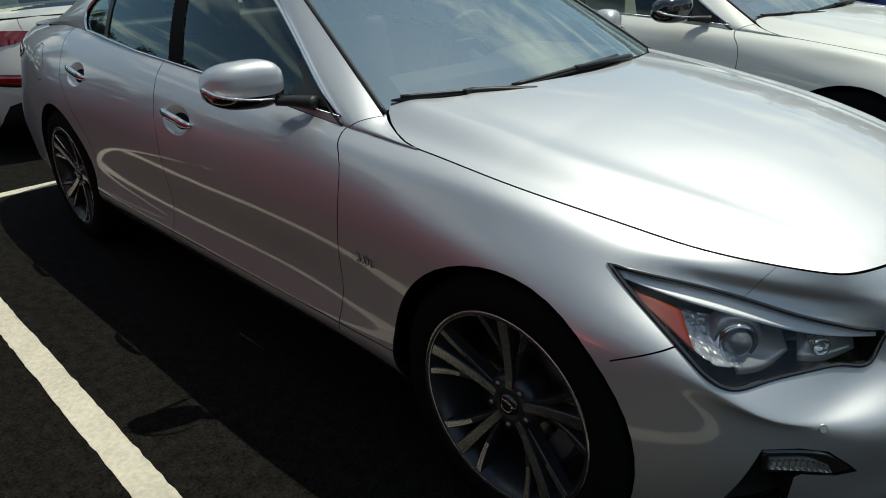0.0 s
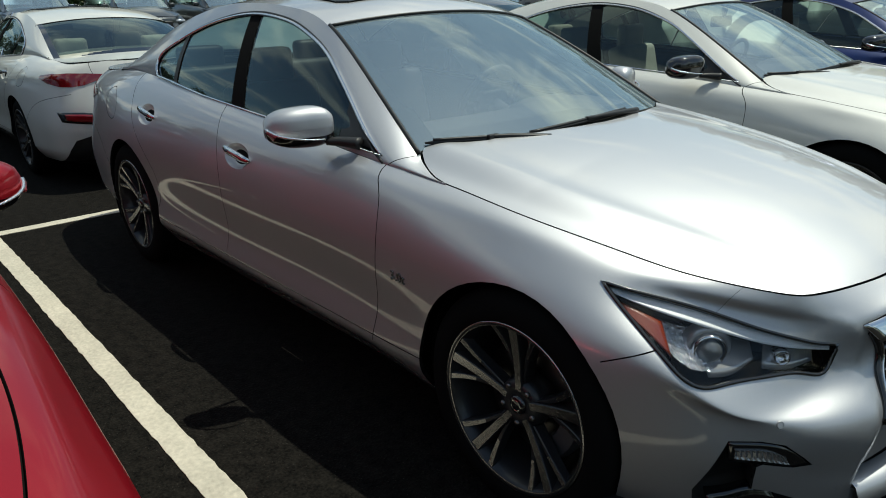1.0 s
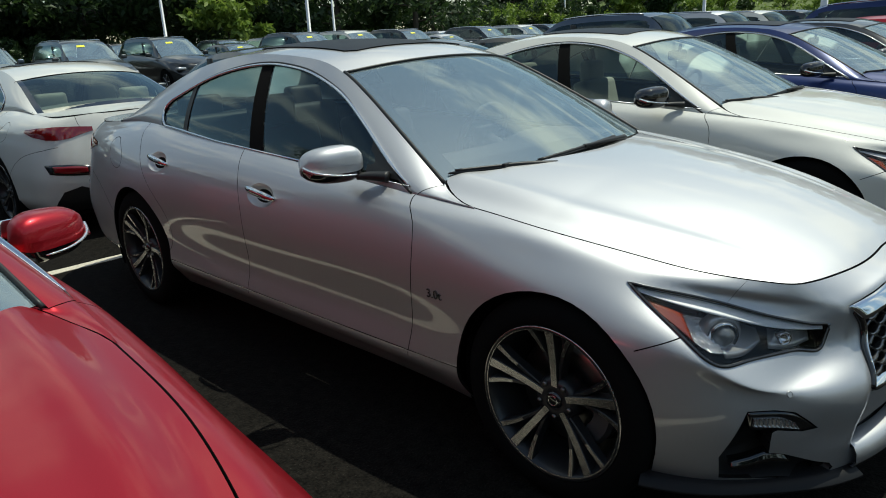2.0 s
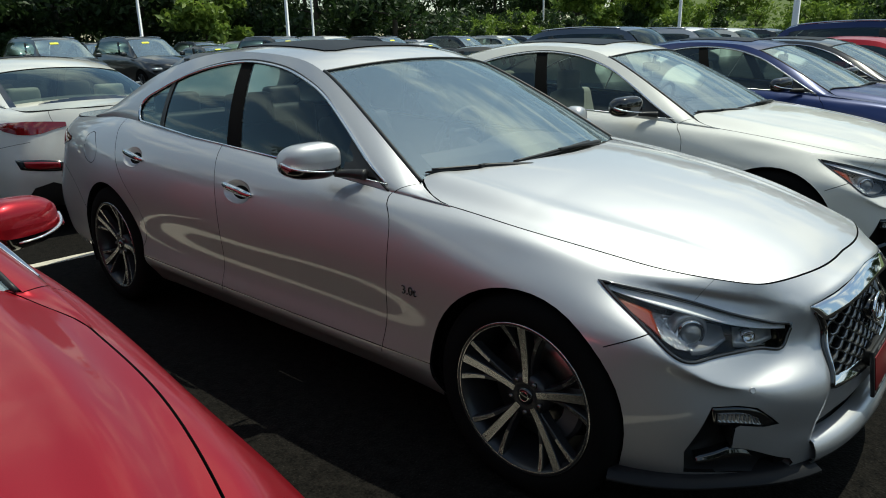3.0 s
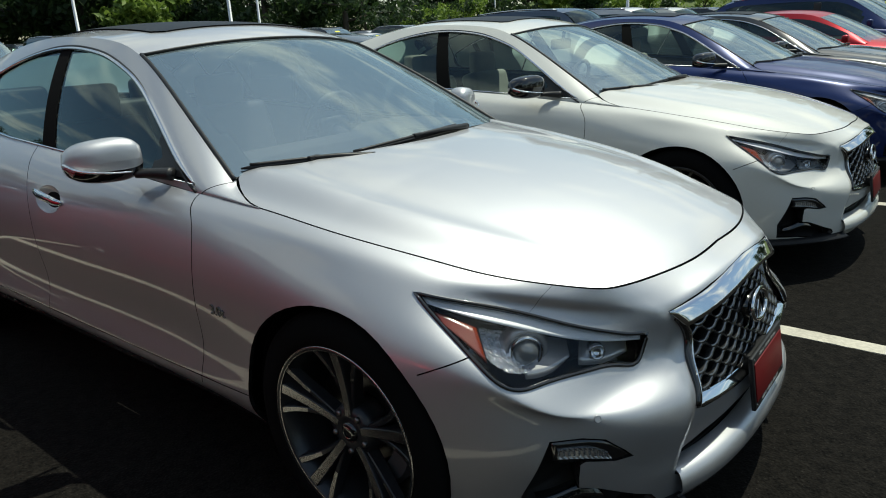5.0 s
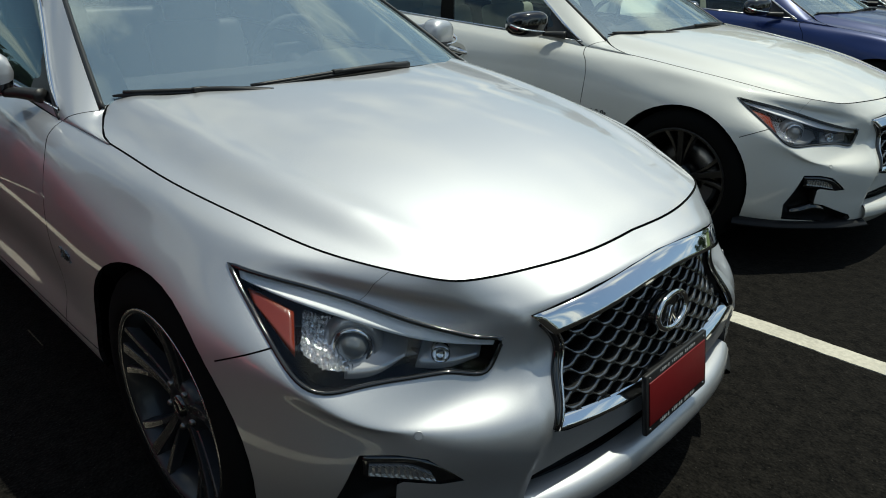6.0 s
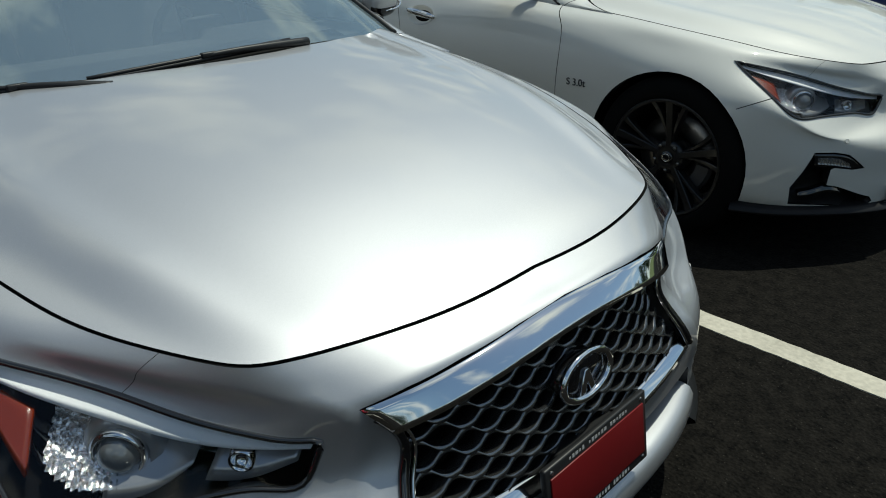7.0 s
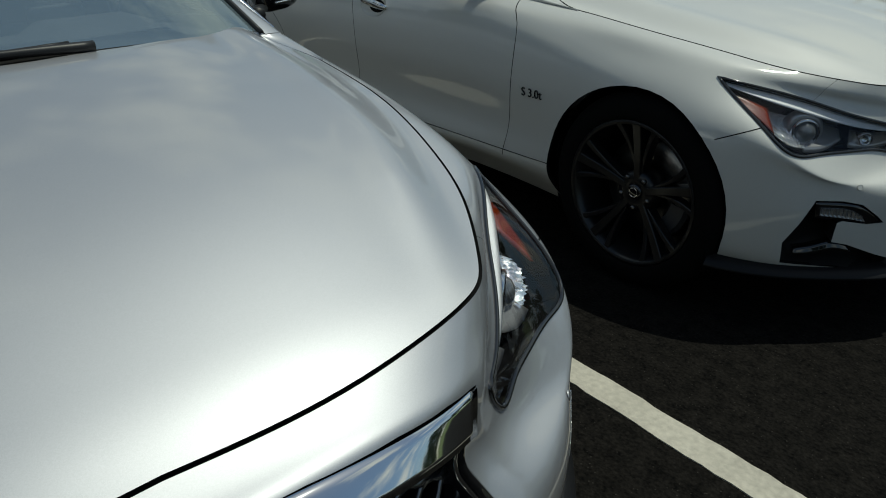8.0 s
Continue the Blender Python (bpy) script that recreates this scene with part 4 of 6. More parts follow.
        rim = [tuple(skin.at(*p, axes, way, .0006)) for p in smooth_line(LAMP + LAMP[:1], 90)[:-1]]
        part("gasket", tube(rim, .0052, 6, True), GLOSSBLACK, lamp)
        # bright brow along the upper edge
        brow = lamp_grid(skin, [(-.327, .746), (-.190, .716), (-.076, .688), (.028, .657), (.121, .634), (.195, .621)], [(-.316, .737), (-.188, .697), (-.076, .664), (.028, .636), (.121, .620), (.190, .613)], axes, way, -.004, 30, 5)
        brow += np.array(way) * (np.linspace(.012, 0, 5)[:, None, None])
        part("brow", thick(brow, .006, way), GUIDE, lamp, "bright satin strip")
        # amber side reflector
        amb = lamp_grid(skin, [(-0.302, 0.725), (-0.252, 0.709), (-0.203, 0.690)], [(-0.285, 0.706), (-0.232, 0.669), (-0.185, 0.631)], axes, way, -.014, 10, 6)
        part("reflector", thick(amb, .008, way), AMBER, lamp, "amber plastic reflector")
        # ribbed reflector pocket beside the projector
        rb = lamp_grid(skin, [(-0.193, 0.685), (-0.149, 0.673), (-0.104, 0.662)], [(-0.178, 0.638), (-0.128, 0.606), (-0.074, 0.594)], axes, way, -.030, 25, 22)
        rb += np.array(way) * np.linspace(.034, .010, 22)[:, None, None]
        facet = np.random.default_rng(8).uniform(-.0045, .0045, rb.shape[:2] + (1,))
        rb[:, 1::2] += np.array(way) * .006
        rb[3::5] += np.array(way) * .005
        rb += np.array(way) * facet
        part("ribbed_reflector", grid_mesh(rb), REFLECTOR, lamp, smooth=False)
        # projector
        c = skin.at(-0.081, 0.640, axes, way, -.045)
        out = (-way + Vector((.15, 0, 0))).normalized()
        q = out.to_track_quat("Z", "Y").to_matrix().to_4x4()
        place = Matrix.Translation(c) @ q
        part("projector", moved(lathe([(0, .034), (.013, .032), (.024, .025), (.031, .012), (.033, 0)], "z", 32), place), CLEAR, lamp, "round projector lens")
        part("projector_ring", moved(lathe([(.033, .002), (.034, .014), (.037, .017), (.042, .012), (.043, -.03), (.033, -.03)], "z", 32), place), CHROME, lamp)
        part("projector_shroud", moved(lathe([(.042, .0), (.046, .006), (.058, -.006), (.062, -.03)], "z", 32), place), SATINGREY, lamp)
        sh = lamp_grid(skin, [(-0.104, 0.662), (-0.039, 0.649), (0.025, 0.631)], [(-0.087, 0.594), (-0.026, 0.591), (0.024, 0.611)], axes, way, -.040, 18, 6)
        sh += np.array(way) * np.linspace(.030, -.006, 6)[:, None, None]
        part("bezel", thick(sh, .006, way), SATINGREY, lamp)
        c2 = skin.at(0.092, 0.605, axes, way, -.036)
        part("high_beam", moved(lathe([(0, -.004), (.010, -.002), (.015, .006), (.0165, .012), (.019, .012), (.020, -.02)], "z", 28), Matrix.Translation(c2) @ q), CHROME, lamp)
        sh2 = lamp_grid(skin, [(0.054, 0.626), (0.118, 0.611), (0.178, 0.605)], [(0.044, 0.589), (0.111, 0.577), (0.172, 0.584)], axes, way, -.036, 12, 4)
        sh2 += np.array(way) * np.linspace(.022, -.004, 4)[:, None, None]
        part("bezel", thick(sh2, .005, way), SATINGREY, lamp)
        # daytime lamp and side inlet in the bumper corner
        drl = new("fog_lamp")
        drl.parent = car
        gl = lamp_grid(skin, [(-0.058, 0.444), (0.015, 0.442), (0.069, 0.432), (0.139, 0.380)], [(-0.052, 0.396), (0.015, 0.388), (0.054, 0.382), (0.101, 0.372)], axes, way, -.004, 18, 6)
        part("surround", thick(gl, .02, way), GLOSSBLACK, drl)
        gl = lamp_grid(skin, [(-0.042, 0.427), (-0.005, 0.426), (0.039, 0.421), (0.077, 0.403)], [(-0.043, 0.405), (-0.005, 0.401), (0.039, 0.395), (0.086, 0.386)], axes, way, .0015, 22, 5)
        gl[1:-1, 1::2] += np.array(way) * .003
        part("lamp_strip", thick(gl, .006, way), STRIPGLASS, drl, "clear ribbed lamp strip", smooth=False)
        hole = smooth_line(POCKET_OUT + POCKET_OUT[:1], 90)[:-1]
        mid = hole.mean(0)
        ring = [[tuple(skin.at(*(mid + (p - mid) * sc), axes, way, -dep)) for p in hole] for sc, dep in ((1.0, .001), (.96, .03), (.85, .075), (.02, .085))]
        part("side_inlet", oriented(grid_mesh(np.array([list(r) + [r[0]] for r in ring])), (1.2, 1.2 * s, .6)), PLASTIC, car)
        fin = lamp_grid(skin, [(-0.089, 0.286), (-0.035, 0.298), (0.015, 0.314), (0.065, 0.303)], [(-0.089, 0.270), (-0.035, 0.276), (0.015, 0.289), (0.075, 0.281)], axes, way, -.012, 16, 4)
        fin -= np.array(way) * np.linspace(0, .012, 4)[:, None, None]
        part("inlet_blade", thick(fin, .03, way), GLOSSBLACK, car)
        for u, z in ((.052, .489),):
            c = skin.at(u, z, axes, way, .0024)
            nq = skin.normal(c).to_track_quat("Z", "Y").to_matrix().to_4x4()
            part("parking_sensor", moved(lathe([(0, -.0004), (.0085, -.0004), (.0088, -.002), (.0100, -.002), (.0103, -.0002), (.0115, -.002)], "z", 24), Matrix.Translation(c) @ nq @ Matrix.Scale(.8, 4)), paint, car, smooth=False)
        # tail lamp
        tl = new("tail_light")
        tl.parent = car
        b = tail.copy() if s > 0 else mirrored(tail.copy())
        b.normal_update()
        panel("lens", b, TAILRED, tl, skin, lift=.004, flange=.02)
        inner_t = [(.50, .905), (.58, .895), (.68, .885)]
        part("lamp_band", tube([tuple(skin.at(s * u, z, FRONT, Vector((1, 0, 0)), .006, 6.0)) for u, z in smooth_line(inner_t, 14)], .006, 6), CLEAR, tl)
        # low reflector in its black surround
        rr = new("rear_reflector")
        rr.parent = car
        for nm, m_, top_, low_, up_ in (("surround", GLOSSBLACK, ((.44, .600), (.60, .642), (.80, .650)), ((.44, .548), (.60, .552), (.785, .575)), .003),
                                        ("red_lens", TAILRED, ((.54, .616), (.64, .632), (.76, .636)), ((.54, .574), (.64, .572), (.755, .590)), .007)):
            a_, b_ = smooth_line(top_, 14), smooth_line(low_, 14)
            net_ = np.array([[tuple(skin.at(s * ((1 - f) * p[0] + f * q[0]), (1 - f) * p[1] + f * q[1], FRONT, Vector((1, 0, 0)), up_, 6.0)) for p, q in zip(a_, b_)] for f in np.linspace(0, 1, 5)])
            part(nm, thick(net_, .010, Vector((1, 0, 0))), m_, rr)
    # grille
    gr = new("grille")
    gr.parent = car
    way = Vector((-1, 0, 0))

    def nose(y, z, lift=0.0):
        return skin.at(y, z, FRONT, way, lift)
    full = GRILLE + [(-y, z) for y, z in GRILLE[-2:0:-1]]
    mid = np.array([0, .57])
    ring = [[tuple(nose(*(mid + (np.array(p) - mid) * sc), -dep)) for p in full + full[:1]] for sc, dep in ((1.0, .002), (.985, .05), (.9, .07))]
    part("grille_box", oriented(grid_mesh(np.array(ring)), (1.5, 0, .57)), PLASTIC, gr)
    part("grille_back", thick(np.array([[tuple(nose(y, z, -.068)) for y in np.linspace(-.40, .40, 30)] for z in np.linspace(.44, .69, 10)]), .006, way), DARK, gr)
    ytop = np.linspace(-.398, .398, 40)
    ztop = lambda y: .716 - .28 * abs(y) ** 2
    part("upper_bar", thick(np.array([[tuple(nose(y * (1 - .1 * f), ztop(y) - .003 - f * .038, .002 + .021 * f)) for y in ytop] for f in np.linspace(0, 1, 6)]), .010, way), CHROME, gr, "broad polished chrome bar")
    zbot = lambda y: .412 + .19 * abs(y) ** 2
    part("lower_bar", thick(np.array([[tuple(nose(y * .99, zbot(y) + .002 + f * .024, .006 - .02 * f)) for y in ytop] for f in np.linspace(0, 1, 5)]), .012, way), CHROME, gr, "polished chrome lower bar")
    for s in (1, -1):
        sidep = [(s * .378, .652), (s * .350, .615), (s * .344, .593), (s * .358, .552), (s * .378, .51), (s * .407, .448)]
        part("side_bar", tube([tuple(nose(y, z, .001)) for y, z in smooth_line(sidep, 20)], .009, 8, flat=1.0), GLOSSBLACK, gr)
        part("side_edge", tube([tuple(nose(y - s * .013, z, .002)) for y, z in smooth_line(sidep, 20)], .0035, 6), CHROME, gr)
    rows_n, pitch = 11, .0205
    for i in range(rows_n):
        z0 = .448 + i * pitch
        hw = .335 + .045 * abs(i - 6.5) / 6.5 + (.02 if i < 3 else 0)
        n = 120
        ys = np.linspace(-hw, hw, n)
        wave = np.cos(ys / .041 * math.pi + (math.pi if i % 2 else 0))
        zz = z0 + wave * .0092 + .02 * np.abs(ys) ** 2
        t_ = .0022 + .0036 * (1 + np.cos(2 * ys / .041 * math.pi)) / 2
        secs = []
        for j in range(n):
            f0 = nose(ys[j], min(max(zz[j], .425), .69), -.018)
            secs.append([tuple(f0 + Vector((0, 0, t_[j]))), tuple(f0 + Vector((.006, 0, 0))), tuple(f0 - Vector((0, 0, t_[j]))), tuple(f0 + Vector((-.03, 0, -.004))), tuple(f0 + Vector((-.03, 0, .004)))])
        secs = np.array(secs)
        part("grille_bar", oriented(grid_mesh(np.concatenate([secs, secs[:, :1]], 1)), (.6, 0, z0)), GREYBAR, gr)
    em = Matrix.Translation(nose(0, .578, .004)) @ pose(0, 0, 0, 0, 0, 0)
    ring = [(math.cos(a), math.sin(a)) for a in np.linspace(0, 2 * math.pi, 48, endpoint=False)]
    part("emblem", moved(tube([(.012, .066 * c, .041 * s) for c, s in ring], .0075, 8, True), em @ pose(0, 0, 0, 0, -8, 0)), CHROME, gr, "chrome oval emblem")
    part("emblem_back", moved(lathe([(0, .008), (.5, .008), (.62, .002), (.62, -.02)], "x", 40), em @ pose(0, 0, 0, 0, -8, 0) @ Matrix.Diagonal((1, .1, .062, 1))), GLOSSBLACK, gr)
    part("emblem_wedge", moved(slab([(-.024, -.034), (-.006, .012), (.006, .012), (.024, -.034), (.008, -.036), (0, -.012), (-.008, -.036)], .008, .002), em @ pose(.006, 0, 0, 0, -8, 0) @ pose(0, 0, 0, 90, 0, 90)), CHROME, gr)
    # lower intake and lip
    fulli = INTAKE + [(-y, z) for y, z in INTAKE[-2:0:-1]]
    midi = np.array([0, .305])
    ring = [[tuple(nose(*(midi + (np.array(p) - midi) * sc), -dep)) for p in fulli + fulli[:1]] for sc, dep in ((1.0, .002), (.97, .06), (.5, .085), (.01, .09))]
    part("lower_intake", oriented(grid_mesh(np.array(ring)), (1.5, 0, .3)), PLASTIC, car)
    for z in (.29, .315, .335):
        part("intake_slat", tube([tuple(nose(y, z, -.055)) for y in np.linspace(-.42, .42, 24)], .006, 6), PLASTIC, car)
    lipc = spline(chord(LINES[1]), LINES[1])(np.linspace(chord(LINES[1])[12] + .08, chord(LINES[1])[-1], 60))
    lipw = np.r_[lipc, (lipc * (1, -1, 1))[-2::-1]]
    dl = np.gradient(lipw, axis=0)
    nl = np.stack([dl[:, 1], -dl[:, 0]], 1)
    nl *= np.sign((nl * lipw[:, :2]).sum(1))[:, None] / np.linalg.norm(nl, axis=1)[:, None]

    def lip(lo, hi, prof):
        """A rail round the foot of the bumper between two half widths."""
        secs = [[(p[0] + n2[0] * a, p[1] + n2[1] * a, z) for a, z in prof] for p, n2 in zip(lipw, nl) if lo <= p[1] <= hi]
        return oriented(grid_mesh(np.array(secs)), (0, 0, .22))
    part("front_lip", lip(-.475, .475, [(-.04, .300), (-.008, .298), (.010, .290), (.020, .272), (.022, .245), (.012, .226), (-.05, .222)]), paint, car)
    for a, b in ((-.9, -.44), (.44, .9)):
        part("corner_blade", lip(a, b, [(-.05, .238), (.0, .227), (.034, .211), (.036, .204), (.02, .196), (-.06, .194)]), SATINBLACK, car, "satin black splitter blade")
    if plate:
        pf = new("plate_frame")
        pf.parent, pf.matrix_basis = car, pose(.829, .004, .404, 0, -8, 1) @ Matrix.Diagonal((1, 1, .91, 1))
        part("holder", box((.07, .17, .06), (-.035, 0, .03), .01), PLASTIC, pf)
        part("backing", box((.012, .305, .165), (0, 0, 0), .004), PLASTIC, pf)
        part("plate", box((.004, .280, .118), (.0065, 0, .0), .0015), PLATERED, pf, "plain red dealer plate")
        for z, hh in ((.070, .011), (-.069, .016)):
            for i_, y in enumerate(np.linspace(-.085, .085, 19)):
                if i_ in (5, 12):
                    continue
                part("print_bar", box((.0012, .0042 + .003 * ((i_ * 7) % 3) / 2, hh * (.5 + .25 * ((i_ * 5) % 3) / 2)), (.0058, y, z)), INK, pf, smooth=False)
        for y in (-.135, .135):
            for z in (-.07, .07):
                part("screw", moved(lathe([(0, .007), (.004, .0065), (.005, .004)], "x", 10), Matrix.Translation((.001, y, z))), DISC, pf)
    # mirrors, handles, badge
    for s in (1, -1):
        mr = new("door_mirror")
        mr.parent, mr.matrix_basis = car, pose(-.862, s * .910, 1.011)
        secs = []
        for f in np.linspace(0, 1, 16):
            yy = s * (-.085 + .215 * f)
            r = (1 - abs(2 * f - 1) ** 3.2) ** .5
            tall = .073 * (1 - .18 * f) * max(r, .02)
            deep = .062 * max(r, .02)
            cx, cz = -.078 * f, .006 * (1 - f)
            ring = []
            for a in np.linspace(0, 2 * math.pi, 24, endpoint=False):
                c, k_ = math.cos(a), math.sin(a)
                e = 2 / 3.0
                ring.append((cx + deep * math.copysign(abs(c) ** e, c), yy, cz + tall * math.copysign(abs(k_) ** e, k_)))
            secs.append(ring + ring[:1])
        shell = oriented(grid_mesh(np.array(secs)), (0, 0, 0))
        upper = [f for f in shell.faces if f.calc_center_median().z > -.016]
        lowf = [f for f in shell.faces if f.calc_center_median().z <= -.014]
        part("mirror_cap", copied(upper), cap, mr)
        part("mirror_base", moved(copied(lowf), Matrix.Diagonal((.985, .985, 1.01, 1))), GLOSSBLACK, mr)
        shell.free()
        part("mirror_arm", tube(smooth_line([(.120, -s * .112, -.050), (.085, -s * .095, -.048), (.045, -s * .07, -.046), (.02, -s * .045, -.046)], 12), np.linspace(.021, .013, 12), 10, flat=1.2), PLASTIC, mr)
        st = [(.057, -s * .02, -.030), (.050, s * .03, -.027), (.020, s * .080, -.021), (-.025, s * .117, -.010), (-.065, s * .128, .004)]
        part("indicator", tube(smooth_line(st, 16), np.linspace(.0022, .0062, 16), 6), REFLECTOR, mr, "clear lamp strip")
        part("indicator_end", tube(smooth_line([(a + .003, b + s * .002, c - .008) for a, b, c in st[3:]], 8), .0055, 6), TAILRED, mr)
        part("mirror_pane", box((.004, .155, .095), (-.098, s * .005, 0), .002), MIRRORGLASS, mr)
        for x0, x1, z0, z1 in ((-1.605, -1.372, .842, .817), (-2.615, -2.372, .902, .877)):
            h = new("door_handle")
            h.parent = car
            look_in = Vector((0, -s, 0))
            cx, cz = (x0 + x1) / 2, (z0 + z1) / 2
            pts = [tuple(skin.at(x0 + (x1 - x0) * f, z0 + (z1 - z0) * f, SIDE, look_in, .015 * (1 - abs(2 * f - 1) ** 4) + .003)) for f in np.linspace(0, 1, 18)]
            part("handle_bar", tube(pts, [.009 + .009 * (1 - abs(2 * f - 1) ** 3) for f in np.linspace(0, 1, 18)], 10, flat=.6), CHROME, h, "chrome pull handle")
            cx, cz = (-1.49, .822) if x0 > -2 else (-2.50, .884)
            cup = []
            for f, dep in ((1, .0), (.95, .003), (.85, .012), (.6, .022), (.3, .026), (.02, .027)):
                cup.append([tuple(skin.at(cx + .104 * f * math.cos(a), cz + .050 * f * math.sin(a), SIDE, look_in, -dep)) for a in np.linspace(0, 2 * math.pi, 32)])
            part("handle_cup", oriented(grid_mesh(np.array(cup)), (cx, 0, cz)), paint, h)
        side_n = skin.normal(Vector((-.43, s * .9, .607)))
        bp = skin.at(-.43, .607, SIDE, Vector((0, -s, 0)), .001)
        zax = side_n
        xax = Vector((s * -1.0, 0, 0))
        xax = (xax - zax * xax.dot(zax)).normalized()
        yax = zax.cross(xax)
        m3 = Matrix((xax, yax, zax)).transposed().to_4x4()
        lettering(badge, .045, .003, "badge", BADGE, car, Matrix.Translation(bp) @ m3)
    # wipers, parked low on the glass behind the edge of the bonnet
    def on_glass(s_, y, up):
        r = spline(k, RAIL)(s_)[0]
        fall = 1 - abs(y / r[1]) ** 2.2
        return (r[0] + bow(s_)[0, 0] * fall, y, r[2] + crown(s_)[0, 0] * fall + up)
    for tip, root, s0, s1 in ((-.675, -.30, .10, -.06), (-.38, .26, -.02, .06)):
        w = new("wiper")
        w.parent = car
        f = np.linspace(0, 1, 16)
        pts = [on_glass(s0 + (s1 - s0) * a, tip + (root - tip) * a, .004) for a in f]
        part("blade", tube(pts, np.r_[.003, np.full(14, .0068), .003], 6), PLASTIC, w)
        part("spoiler", tube([(x - .004, y, z + .008) for x, y, z in pts[1:-1]], .0055, 5, flat=1.6), PLASTIC, w)
        arm = [on_glass(s0 + (s1 - s0) * a, tip + (root - tip) * a, u) for a, u in ((.5, .012), (.62, .013), (.8, .010), (1.0, .004))]
        arm = [(x + dx, y, z) for (x, y, z), dx in zip(arm, (0, .008, .02, .03))]
        part("arm", tube(smooth_line(arm, 14), np.linspace(.006, .012, 14), 8), PLASTIC, w)
        part("clip", box((.016, .045, .014), (pts[8][0], pts[8][1], pts[8][2] + .009), .004), PLASTIC, w)
    # cabin
    dash = []
    for x, z in ((-.62, .955), (-.80, .962), (-.98, .955), (-1.06, .92), (-1.09, .80), (-1.05, .60), (-1.0, .35)):
        dash.append([(x + .10 * (1 - (y / .7) ** 2) * (1 if x > -.9 else .4), y, z + (.03 if x > -1.08 and .2 < y < .52 else 0)) for y in np.linspace(-.70, .70, 26)])
    part("dashboard", oriented(grid_mesh(np.array(dash)), (-.8, 0, .5)), DASH, car)
    for y in (.36, -.36):
        seat(car, -1.72, y, leather)
    part("rear_bench", join(box((.50, 1.22, .17), (-2.48, 0, .46), .06, 3), box((.16, 1.22, .62), (-2.86, 0, .76), .06, 3, None)), leather, car)
    for y in (.38, -.38):
        part("rear_headrest", box((.10, .27, .16), (-2.88, y, 1.10), .04, 3), leather, car)
    sw = new("steering_wheel")
    sw.parent, sw.matrix_basis = car, pose(-1.27, .36, .93, 0, -68, 0)
    part("wheel_ring", tube([(.18 * math.cos(a), .18 * math.sin(a), 0) for a in np.linspace(0, 2 * math.pi, 36, endpoint=False)], .015, 8, True), DASH, sw)
    part("wheel_hub", box((.13, .17, .05), (0, 0, -.01), .02), DASH, sw)
    for a in (90, -90, 180):
        part("wheel_spoke", box((.13, .035, .015), (.11, 0, 0), .005, 1, None), DASH, sw).rotation_euler.z = radians(a)
    part("steering_column", tube([(0, 0, -.02), (0, 0, -.28)], .04, 10), DASH, sw)
    rm = new("rear_view_mirror")
    rm.parent, rm.matrix_basis = car, pose(-1.19, 0, 1.235)
    part("mirror_body", box((.035, .25, .07), (0, 0, 0), .018, 3), PLASTIC, rm)
    part("mirror_stalk", tube([(.015, 0, .02), (.025, 0, .085)], .012, 8), PLASTIC, rm)
    part("parcel_shelf", box((.42, 1.1, .02), (-3.15, 0, .985), .006), DASH, car)
    part("cabin_floor", box((2.3, 1.3, .02), (-2.0, 0, .30), .004), DASH, car)
    for s in (1, -1):
        wheel(car, (0.020, s * .765, .3416), s, 0, *spokes, caliper)
        wheel(car, (-2.85, s * .770, .3416), s, 17, *spokes, caliper)
    return car


silver_car = sedan("silver_sedan", SILVER, "silver metallic four-door sedan with alloy wheels parked on asphalt")


def repainted(src, name, m, label, swap, group="", drop=()):
    """A copy of a car at the pose m, with some of its materials changed."""
    ob = copy_thing(src, m)
    ob.name = name
    fresh = {}
    for o in (ob, *ob.children_recursive):
        if o.type == "MESH" and any(x and x.name in swap for x in o.data.materials):
            if o.data.name not in fresh:
                me = o.data.copy()
                for i, x in enumerate(me.materials):
                    if x and x.name in swap:
                        me.materials[i] = swap[x.name]
                fresh[o.data.name] = me
            o.data = fresh[o.data.name]
    for o in list(ob.children_recursive):
        if o.name.split(".")[0] in drop:
            bpy.data.objects.remove(o)
    return tagged(ob, label, "car", group)


ROW = "cars parked in the row"
tagged(silver_car, group=ROW)
silver_car.matrix_basis = pose(0, -.010, 0) @ Matrix.Diagonal((1, .989, 1, 1))
white_car = sedan("white_sedan", WHITE, "pearl white four-door sedan with black mirror caps and black wheels", ROW, SEATBEIGE, GLOSSBLACK, (BLACKWHEEL, BLACKWHEEL), CALIPER, "S 3.0t")
white_car.matrix_basis = pose(-.10, 2.61, 0)
repainted(white_car, "blue_sedan", pose(.02, 5.33, 0), "dark blue four-door sedan with black mirror caps", {"pearl_white_paint": BLUE}, ROW)
repainted(white_car, "black_sedan", pose(-.02, 8.0, 0), "black four-door sedan parked nose out", {"pearl_white_paint": BLACK, "stone_leather": SEATBLACK}, ROW)
red_car = repainted(silver_car, "red_sedan", pose(.08, -2.745, 0) @ Matrix.Diagonal((1.12, 1, .955, 1)), "glossy deep red car parked nose out", {"silver_paint": RED}, ROW, ("plate_frame", "holder", "backing", "plate", "print_bar", "screw"))
for o in red_car.children:
    if o.name.startswith("door_mirror"):
        o.location += Vector((-.235, 0, -.055))
        o.location.y *= 1.005
        o.scale = (1.12, 1.15, 1.2)
repainted(silver_car, "white_coupe", pose(-8.67, .07, 0, 0, 0, 180) @ Matrix.Diagonal((1, 1.0, .965, 1)), "white coupe parked tail to tail with red tail lamps", {"silver_paint": WHITE, "dark_leather": SEATBEIGE}, ROW, ("window_bar", "lamp_band", "holder", "backing", "plate", "print_bar", "screw"))

